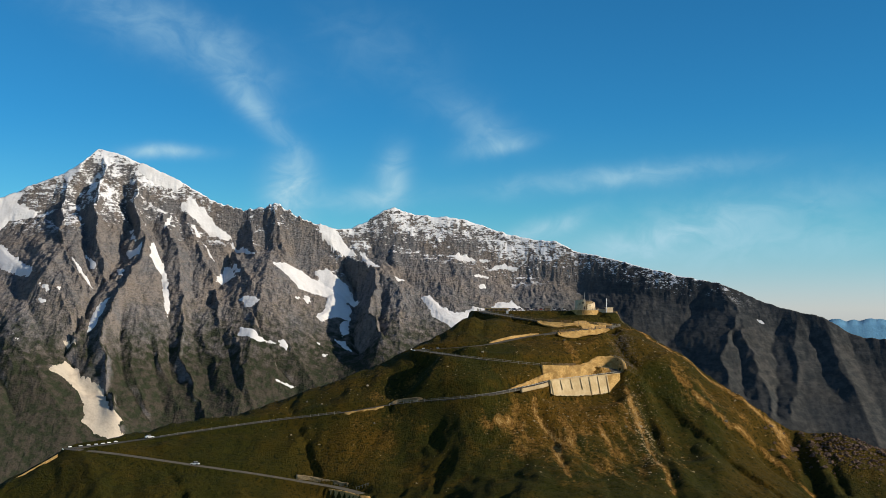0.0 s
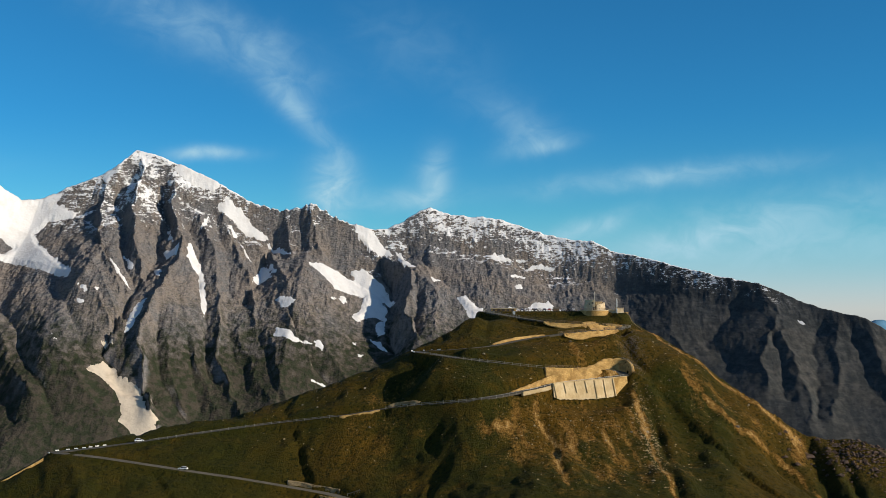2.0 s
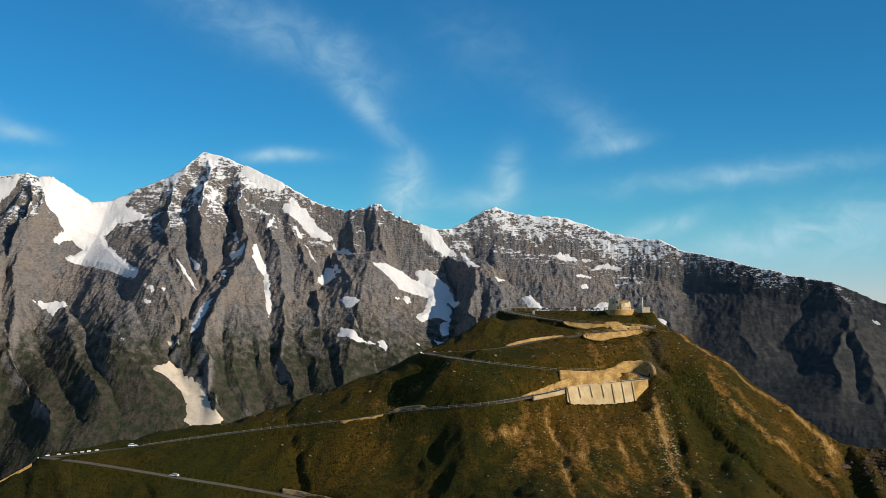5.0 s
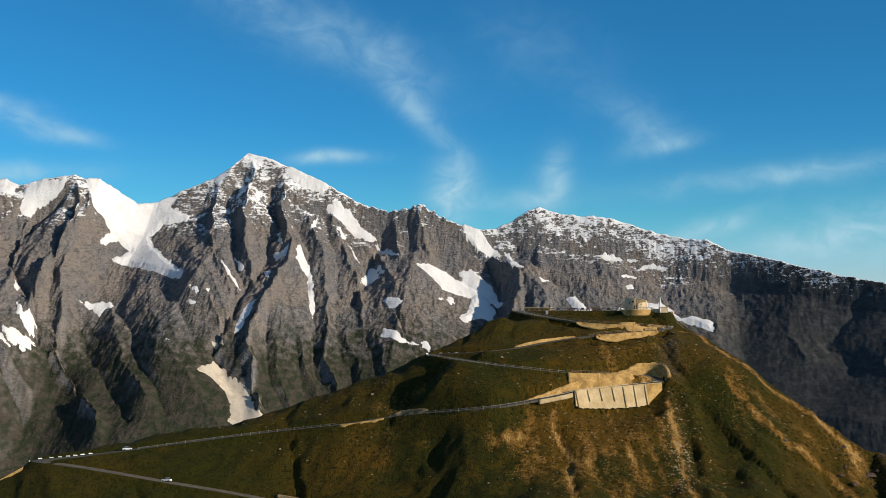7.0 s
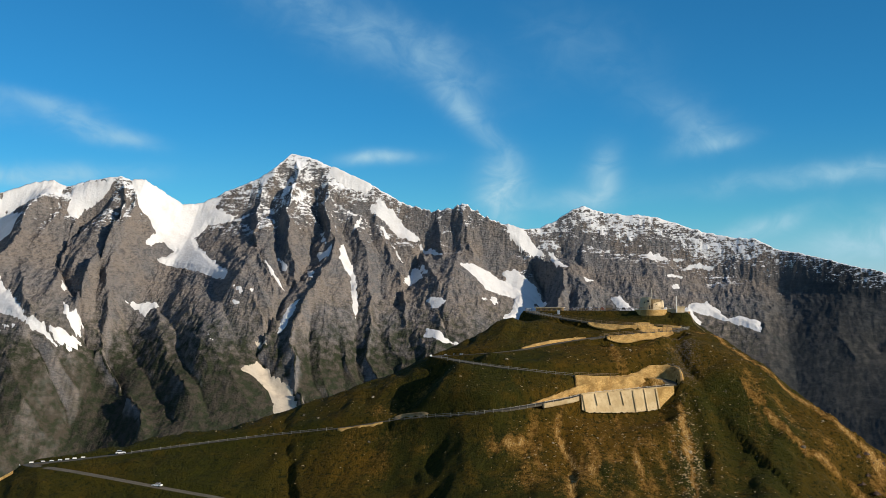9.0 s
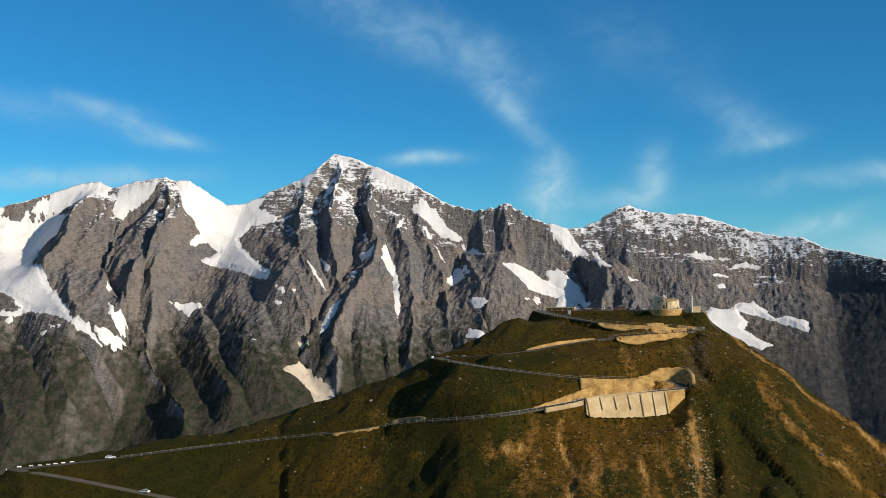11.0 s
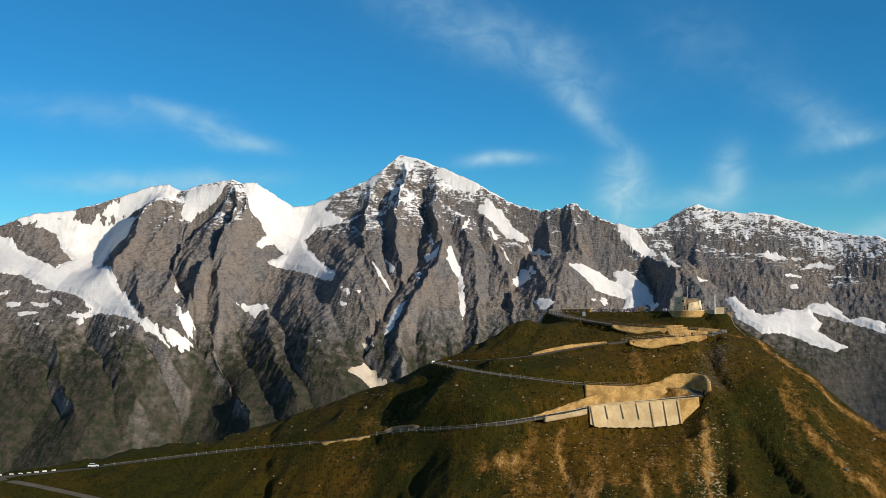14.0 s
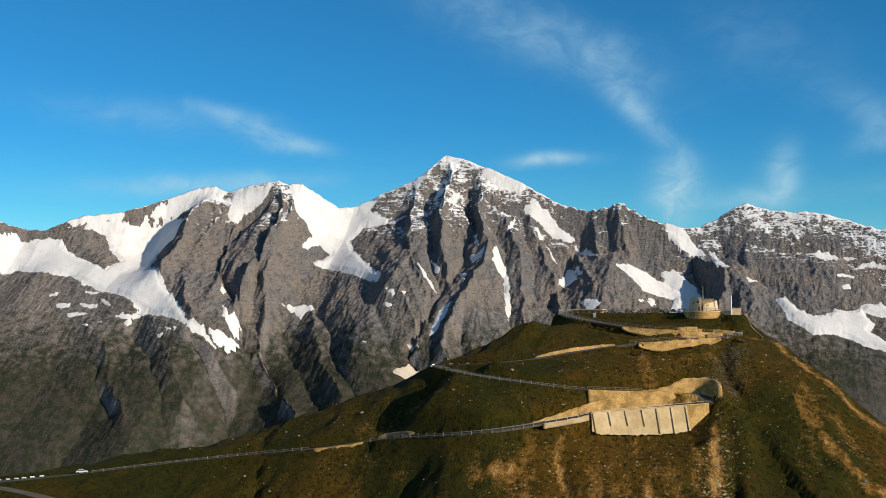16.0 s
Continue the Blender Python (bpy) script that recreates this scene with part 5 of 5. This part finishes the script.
WHITE_RAIL = plain("pale weathered rail paint", (0.22, 0.20, 0.16), (0.30, 0.28, 0.23), 2.0, 0.6)
WHITE = plain("white lime paint", (0.70, 0.69, 0.65), (0.76, 0.75, 0.71), 2.0, 0.7)
rail(shifted(piece(ROAD_LONG, -135, -49), -3.0), "guard_rail", "pale steel guard rail along the grassy slope", 4.0, mat=WHITE_RAIL)
rail(shifted(piece(ROAD_LONG, -26, 36), -3.0), "guard_rail", "pale steel guard rail with dark posts on the slope", 3.6, mat=WHITE_RAIL)
rail(shifted(piece(ROAD_LONG, 37, 88), -2.75), "guard_rail", "grey steel guard rail on the concrete wall", 4.0)
rail(shifted(piece(ROAD_HIGH, 57, 92), -3.1), "fence", "brown timber railing above the rubble wall", 2.2, 1.25, TIMBER)
rail(shifted(dense([(91, 640, 690), (95.5, 645, 690.5), (92, 649.5, 691)], 0.8), -3.0), "fence", "white railing round the upper bend", 2.0, 1.2, WHITE_RAIL)
rail(shifted(piece(ROAD_TOP, 41, 90), -3.0), "fence", "brown timber fence beside the summit road", 2.4, 1.2, TIMBER)
rail(shifted(dense([(41, 648, 695.7), (31, 655, 697.3), (23, 667, 699), (25, 674, 699.2)], 0.8), 3.2), "fence", "pale post fence round the summit curve", 2.0, 1.3, WHITE_RAIL)
rail(shifted(piece(ROAD_MID, 48, 66), -3.4), "fence", "timber fence on top of the golden wall", 2.0, 1.3, TIMBER)
rail(shifted(piece(ROAD_MID, -8, 48), -3.0), "guard_rail", "thin pale guard rail beside the middle road", 4.0, mat=WHITE_RAIL)
rail(dense([(85.5, 608.8, 675.6), (89.9, 608.6, 675.2), (92.7, 605, 674.1), (93.5, 601, 672.1), (93.9, 598, 669.1)], 0.8), "guard_rail", "pale railing running down the rock cutting", 2.5, mat=WHITE_RAIL)
rail(dense([(26, 668.5, 699.3), (45, 665.6, 699.3), (72, 665.2, 699.3)], 0.8), "fence", "low dark railing at the car park edge", 2.4, 1.0, TIMBER)

rail(dense([(-39, 524.5, 619.6), (-36, 524.0, 620.6), (-33.5, 523.0, 621.6)], 0.6), "guard_rail", "pale slanting handrail at the lower bend", 1.5, mat=WHITE_RAIL)

# white guard stones on the outside of the hairpins
bm = bmesh.new()
box(bm, Matrix.Identity(4), 1.8, 0.32, 0.45, 0.9)
bmesh.ops.bevel(bm, geom=list(bm.edges), offset=0.06, segments=2, affect="EDGES")
stone = part("guard_stone", bm, WHITE, None)
tagged(stone, "white-painted guard stone at the edge of the hairpin", "guard stone", "white guard stones")
first = True
for path, by in ((dense([(-150, 546.5, 638), (-158, 541, 637.4), (-170, 538, 636.4), (-171.5, 535, 636.2), (-168, 532, 636)], 0.5), -3.0),
                 (dense([(-2, 603.6, 679.7), (-11, 606.8, 679.2), (-13.7, 604, 679), (-11, 600, 678.6)], 0.5), -3.2)):
    line = shifted(path, by)
    way = np.gradient(line[:, :2], axis=0)
    for k in range(4, len(line) - 3, 7):
        m = pose(*line[k], 0, 0, math.degrees(math.atan2(way[k, 1], way[k, 0])))
        if first:
            stone.matrix_basis, first = m, False
        else:
            copy_thing(stone, m)

# ---- summit: tower, turret, walls, kiosk ----
def ring_wall(radius, z0, z1, thick, segs=40, a0=0, a1=360, wave=0.0):
    """An upright ring or arc of wall with a given thickness."""
    bm, full = bmesh.new(), abs(a1 - a0) >= 360
    rings = []
    for k in range(segs + (0 if full else 1)):
        a = radians(a0 + (a1 - a0) * k / segs)
        c, s = math.cos(a), math.sin(a)
        r = radius * (1 + wave * math.sin(7 * a))
        rings.append([bm.verts.new((c * q, s * q, z)) for q, z in ((r * 1.04, z0), (r, z1), (r - thick, z1), (r - thick, z0))])
    for i in range(len(rings) if full else len(rings) - 1):
        p, q = rings[i], rings[(i + 1) % len(rings)]
        for k in range(4):
            bm.faces.new((p[k], q[k], q[(k + 1) % 4], p[(k + 1) % 4]))
    if not full:
        bm.faces.new(rings[0]), bm.faces.new(rings[-1][::-1])
    bmesh.ops.recalc_face_normals(bm, faces=bm.faces)
    return bm


def disc(radius, z0, z1, segs=40, top=None):
    bm = bmesh.new()
    top = radius if top is None else top
    lo = [bm.verts.new((radius * math.cos(a), radius * math.sin(a), z0)) for a in np.linspace(0, 2 * np.pi, segs, endpoint=False)]
    hi = [bm.verts.new((top * math.cos(a), top * math.sin(a), z1)) for a in np.linspace(0, 2 * np.pi, segs, endpoint=False)]
    for k in range(segs):
        bm.faces.new((lo[k], lo[(k + 1) % segs], hi[(k + 1) % segs], hi[k]))
    bm.faces.new(hi), bm.faces.new(lo[::-1])
    return bm


tower = tagged(new("lookout_tower", None), "round pale stone lookout building on a wide stone base", "tower")
tower.location = (81.2, 664.5, 697.0)
part("base_wall", disc(9.0, -3.0, 2.6, 44, 8.2), MASONRY, tower, "battered golden rubble base")
part("terrace", disc(8.3, 2.6, 2.85, 44), PALE_STONE, tower)

def broken(r0, r1, z0, tops, thick, a0, a1, segs=30, jag=0.1):
    """A leaning arc of stone wall whose top steps and slants as it stands ruined."""
    bm, rings = bmesh.new(), []
    at, level = np.array(tops, float).T
    for k in range(segs + 1):
        f = k / segs
        a = radians(a0 + (a1 - a0) * f)
        c, s_ = math.cos(a), math.sin(a)
        top = float(np.interp(f, at, level)) + jag * math.sin(37.0 * f) - jag * (k % 3 == 0)
        rings.append([bm.verts.new((c * q, s_ * q, z)) for q, z in ((r0, z0), (r1, top), (r1 - thick, top), (r0 - thick, z0))])
    for p, q in zip(rings, rings[1:]):
        for k in range(4):
            bm.faces.new((p[k], q[k], q[(k + 1) % 4], p[(k + 1) % 4]))
    bm.faces.new(rings[0]), bm.faces.new(rings[-1][::-1])
    bmesh.ops.recalc_face_normals(bm, faces=bm.faces)
    return bm


part("drum", broken(5.9, 5.2, 2.8, ((0, 8.0), (0.5, 8.5), (0.85, 8.7), (1, 8.6)), 0.7, -260, -92, 34, 0.06), PALE_STONE, tower, "curved pale stone wall of the upper room")
part("wing_wall", broken(6.1, 5.6, 2.8, ((0, 5.2), (0.08, 6.0), (0.55, 7.0), (1, 7.6)), 0.7, -84, 40, 26, 0.08), PALE_STONE, tower, "curved side wall with a slanting broken top")
part("inner_room", disc(4.2, 2.8, 7.6, 40), RUBBLE, tower, "shaded brown stone inner wall")
part("roof", disc(4.4, 7.6, 8.0, 40, 4.2), SLATE, tower, "flat grey roof")
for a, z, w, h in ((-126, 5.6, 0.6, 0.9), (-106, 5.9, 1.0, 1.3), (-99, 3.0, 0.9, 1.7), (-66, 4.0, 0.7, 1.3)):
    bm = bmesh.new()
    box(bm, Matrix.Identity(4), w, 0.5, h)
    win = part("window", bm, OPENING_SHADE, tower, "small dark window opening")
    r = 5.8 - 0.9 * (z + h / 2 - 2.8) / 5.8
    win.matrix_basis = pose(r * math.cos(radians(a)), r * math.sin(radians(a)), z, 0, 0, a + 90)
    bm = bmesh.new()
    for dx_ in (-w / 2 - 0.08, w / 2 + 0.08):
        box(bm, pose(dx_, 0, -0.05), 0.16, 0.62, h + 0.1)
    box(bm, pose(0, 0, h), w + 0.32, 0.62, 0.16)
    part("window_frame", bm, PALE_STONE, win)
part("mast", disc(0.16, 8.0, 13.2, 10, 0.07), STEEL, tower, "thin steel flag mast")
bm = bmesh.new()
for k in range(22):
    a = radians(-200 + 220 * k / 21)
    box(bm, pose(7.9 * math.cos(a), 7.9 * math.sin(a), 2.85), 0.12, 0.12, 1.1)
part("terrace_posts", bm, TIMBER, tower, "dark terrace railing posts")
part("terrace_rail", ring_wall(7.95, 3.8, 3.95, 0.12, 44, -200, 20), TIMBER, tower)

turret = tagged(new("stone_turret", None), "small square stone turret with a tall mast", "turret")
turret.location = (94.6, 661.5, 696.6)
bm = bmesh.new()
box(bm, pose(0, 0, 0, 0, 0, 14), 3.9, 3.6, 4.3, 0.92)
bmesh.ops.bevel(bm, geom=list(bm.edges), offset=0.1, segments=2, affect="EDGES")
part("body", bm, PALE_STONE, turret)
bm = bmesh.new()
box(bm, pose(0, 0, 4.25, 0, 0, 14), 4.0, 3.8, 0.35)
part("cap", bm, PALE_STONE, turret)
mast = part("mast", disc(0.34, 0.4, 9.6, 12, 0.26), WHITE, turret, "thick white mast")
mast.location = (-1.7, -2.0, 0)
bm = bmesh.new()
box(bm, pose(3.2, 0.6, -0.4, 0, 0, 8), 3.0, 2.6, 2.6, 0.96)
part("lower_block", bm, MASONRY, turret, "lower stone block stepping down beside it")
bm = bmesh.new()
box(bm, pose(-0.6, -1.75, 1.2, 0, 0, 14), 0.8, 0.3, 1.5)
part("doorway", bm, OPENING_SHADE, turret, "dark doorway")
link_wall = tagged(part("parapet", swept(dense([(88.5, 661.5, 698.2), (91, 661.2, 698.0), (93, 661.3, 697.9)], 0.5), [(-0.3, 0), (-0.3, 2.2), (0.3, 2.2), (0.3, 0)]), PALE_STONE, None),
                   "low stone parapet between tower and turret", "wall")
tagged(part("parapet", swept(np.array([(x, y, ground_z(x, y)) for x, y in ((96.6, 660.8), (98, 659.8), (99.5, 658.6), (101, 657.3), (102.5, 655.8), (104, 654.0), (105.5, 652))]), [(-0.2, -0.6), (-0.2, 0.5), (0.2, 0.5), (0.2, -0.6)]), RUBBLE, None),
       "stone parapet stepping down the grass ridge", "wall")

terrace = tagged(new("terrace_building", None), "long low stone shelter with a flat pale roof", "building")
terrace.location = (31, 673.5, 698.9)
terrace.rotation_euler = (0, 0, radians(-4))
bm = bmesh.new()
box(bm, pose(0, 0, 0), 13.5, 3.2, 1.7)
part("wall", bm, MASONRY, terrace)
bm = bmesh.new()
box(bm, pose(0, 0, 1.7), 14.6, 4.2, 0.35)
part("roof", bm, PALE_STONE, terrace, "flat pale roof slab")
for k in range(5):
    bm = bmesh.new()
    box(bm, pose(-5.2 + 2.6 * k, -1.62, 0.5), 1.5, 0.2, 0.9)
    part("opening", bm, OPENING_SHADE, terrace, "dark window opening")

kiosk = tagged(new("kiosk", None), "small timber kiosk with a pitched roof", "hut")
kiosk.location = (60.5, 671.5, 699.1)
bm = bmesh.new()
box(bm, pose(0, 0, 0), 3.0, 2.4, 1.7)
part("wall", bm, TIMBER, kiosk)
bm = bmesh.new()
v = [bm.verts.new(p) for p in ((-1.9, -1.6, 1.6), (1.9, -1.6, 1.6), (1.9, 1.6, 1.6), (-1.9, 1.6, 1.6), (-1.9, 0, 2.7), (1.9, 0, 2.7))]
for q in ((0, 1, 5, 4), (2, 3, 4, 5), (0, 4, 3), (1, 2, 5), (3, 2, 1, 0)):
    bm.faces.new([v[k] for k in q])
part("roof", bm, SLATE, kiosk)

sign = tagged(new("notice_board", None), "white notice board on two posts in the grass", "sign")
sx_, sy_ = 36.6, 660.6
sign.location = (sx_, sy_, ground_z(sx_, sy_))
bm = bmesh.new()
box(bm, pose(0, 0, 0.9, 0, 0, -12), 1.3, 0.12, 1.9)
part("board", bm, WHITE, sign)
for k in (-0.5, 0.5):
    bm = bmesh.new()
    box(bm, pose(k, 0.05, -0.5), 0.12, 0.12, 1.6)
    part("post", bm, TIMBER, sign)

tagged(part("car_park", swept(np.array([(24.0, 688.0, 699.18), (60.0, 688.0, 699.18), (88.0, 688.0, 699.18)]), [(-19, 0), (-19, 0.14), (19, 0.14), (19, 0)]), ASPHALT, None),
       "grey asphalt car park on the summit plateau", "car park", kind="structure")

# ---- cars ----
GLASS = plain("dark car glass", (0.02, 0.022, 0.025), (0.03, 0.032, 0.035), 1.0, 0.12, 0.0, 0.0)
TYRE = plain("black tyre rubber", (0.02, 0.02, 0.02), (0.03, 0.03, 0.03), 0.5, 0.9)


def car(paint, label):
    """A small car, its nose towards +x."""
    thing = tagged(new("car", None), label, "car", "cars on the hill")
    bm = bmesh.new()
    side = [(-2.1, 0.35), (-2.15, 0.75), (-1.95, 1.0), (-1.1, 1.02), (0.75, 0.98), (1.9, 0.82), (2.1, 0.6), (2.05, 0.35)]
    cols = [[bm.verts.new((x, y, z)) for x, z in side] for y in (-0.85, 0.85)]
    bm.faces.new(cols[0]), bm.faces.new(cols[1][::-1])
    for k in range(len(side)):
        bm.faces.new((cols[0][k], cols[1][k], cols[1][(k + 1) % len(side)], cols[0][(k + 1) % len(side)]))
    bmesh.ops.recalc_face_normals(bm, faces=bm.faces)
    bmesh.ops.bevel(bm, geom=list(bm.edges), offset=0.08, segments=2, affect="EDGES")
    part("body", bm, paint, thing)
    bm = bmesh.new()
    box(bm, pose(-0.45, 0, 0.98), 2.5, 1.55, 0.42, 0.8)
    part("windows", bm, GLASS, thing, "dark glazed cabin")
    bm = bmesh.new()
    box(bm, pose(-0.45, 0, 1.40), 1.95, 1.26, 0.07, 0.94)
    part("roof", bm, paint, thing)
    for x, y in ((-1.3, -0.8), (-1.3, 0.8), (1.3, -0.8), (1.3, 0.8)):
        wheel = part("wheel", disc(0.33, -0.11, 0.11, 16), TYRE, thing)
        wheel.matrix_basis = pose(x, y, 0.33, 90, 0, 0)
    return thing


paints = {}
for tone, rgb in (("white", (0.75, 0.75, 0.74)), ("silver", (0.42, 0.43, 0.45)), ("dark blue", (0.03, 0.05, 0.12)), ("red", (0.30, 0.03, 0.03)), ("black", (0.03, 0.03, 0.035))):
    paints[tone] = plain(tone + " car paint", rgb, rgb, 2.0, 0.3, 0.1, 0.0)
models = {tone: car(m, tone + " small car parked on the hill road") for tone, m in paints.items()}
spots = [("white", 38.5, 676, 95), ("dark blue", 41.6, 676.2, 92), ("silver", 44.6, 676, 90), ("black", 47.9, 676.4, 88), ("white", 51.2, 676, 91), ("dark blue", 54.1, 676.2, 94),
         ("red", 57.0, 676.4, 89), ("silver", 64.6, 676, 93), ("black", 67.5, 676.2, 90), ("white", 70.4, 676, 92), ("silver", 42, 683, 2), ("dark blue", 50, 683.4, 4), ("black", 61, 683, 0)]
used = set()
roads_z = [("white", -113.0, 531.5, 629.3, 174), ("white", -139, 552.6, 639.1, 28)]
for tone, x, y, a in spots:
    roads_z.append((tone, x, y, 699.34, a))
for tone, x, y, z, a in roads_z:
    m = pose(x, y, z, 0, 0, a)
    if tone in used:
        copy_thing(models[tone], m)
    else:
        models[tone].matrix_basis = m
        used.add(tone)

# ---- boulders and loose stones ----
def lump(seed, size):
    bm = bmesh.new()
    bmesh.ops.create_icosphere(bm, subdivisions=2, radius=size)
    for v in bm.verts:
        q = v.co * (1.3 / size)
        k = 1 + 0.35 * noise.noise(q + Vector((seed * 3.7, 0, 0))) + 0.15 * noise.noise(q * 2.6 + Vector((0, seed, 0)))
        v.co = Vector((v.co.x * k, v.co.y * k * 0.85, v.co.z * k * 0.65))
    return bm


rocks = []
for k in range(4):
    me = bpy.data.meshes.new("boulder")
    bm = lump(k + 1, 1.0)
    bm.to_mesh(me), bm.free()
    me.materials.append(BOULDER if k % 2 else SLATE)
    rocks.append(me)
rng = np.random.default_rng(11)
spread = [(141, 581, 1.6), (152, 606, 1.1), (64, 613, 1.2), (72, 612, 1.0), (118, 640, 1.3), (108, 628, 0.9), (112, 600, 0.8), (96, 566, 1.7), (88, 561, 1.3), (43, 552, 0.9), (-33, 559, 1.0),
          (-60, 577, 1.1), (-68, 582, 0.9), (-38, 586, 1.2), (128, 618, 0.9), (20, 590, 1.2), (98, 636, 0.7), (60, 560, 0.8)]
for k, (x, y, s) in enumerate(spread):
    ob = tagged(new("boulder", rocks[k % 4]), "weathered boulder lying in the grass", "rock", "boulders on the hill")
    ob.matrix_basis = pose(x, y, ground_z(x, y) + 0.08 * s, 0, 0, 61 * k) @ Matrix.Diagonal((0.62 * s, 0.62 * s, 0.62 * s, 1))


def scattered(name, count, centre, wide, size, mat, label, seed, bias=None):
    """Loose stones over a stretch of the hill, in one mesh."""
    rng = np.random.default_rng(seed)
    x, y = rng.normal(centre[0], wide[0], count), rng.normal(centre[1], wide[1], count)
    free = np.full(count, 1e9)
    for road in ROADS:
        free = np.minimum(free, along(road, x, y)[0])
    ok = (free > 4.5) & (inside(RIM, x, y) < -2)
    x, y = x[ok], y[ok]
    z = hill_height(x, y)
    s = size * np.exp(rng.normal(0, 0.45, len(x)))
    shape = np.array([(1, 0, 0), (0, 1, 0), (-1, 0, 0), (0, -1, 0), (0, 0, 1), (0.6, 0.6, 0.6), (-0.6, 0.5, 0.5)])
    tris = np.array([(0, 5, 4), (0, 1, 5), (1, 6, 4), (1, 4, 5), (1, 2, 6), (2, 4, 6), (2, 3, 4), (3, 0, 4)])
    turn = rng.uniform(0, 2 * np.pi, len(x))
    c, sn = np.cos(turn)[:, None], np.sin(turn)[:, None]
    jit = rng.uniform(0.7, 1.3, (len(x), len(shape), 3)) * shape
    px3 = np.stack([jit[:, :, 0] * c - jit[:, :, 1] * sn, jit[:, :, 0] * sn + jit[:, :, 1] * c, jit[:, :, 2] * 0.7 - 0.15], -1) * s[:, None, None]
    co = px3 + np.stack([x, y, z], -1)[:, None]
    faces = (tris[None] + np.arange(len(x))[:, None, None] * len(shape)).reshape(-1, 3)
    me = mesh_of(name, co.reshape(-1, 3).tolist(), faces.tolist(), mat, False)
    tagged(new(name, me), label, "stones", kind="stuff")


scattered("loose_stones", 700, (62, 552), (30, 22), 0.24, STONE, "pale stones strewn over the bare slope", 21)
scattered("loose_stones", 340, (132, 600), (26, 24), 0.28, STONE, "pale stones strewn along the spur", 22)
scattered("loose_stones", 260, (-40, 575), (45, 14), 0.22, STONE, "grey stones strewn over the grass", 23)
scattered("loose_stones", 520, (205, 586), (14, 9), 0.8, CRAG_ROCK, "dark reddish broken rocks on the outer spur", 24)
scattered("loose_stones", 200, (60, 610), (40, 12), 0.2, STONE, "pale stones between the roads", 25)
scattered("scree", 700, (96, 560), (3, 18), 0.26, STONE, "tan scree in the eroded gully", 26)
scattered("scree", 2600, (95, 616), (3.2, 12), 0.17, SCREE, "dark grey-brown scree below the upper bend", 27)
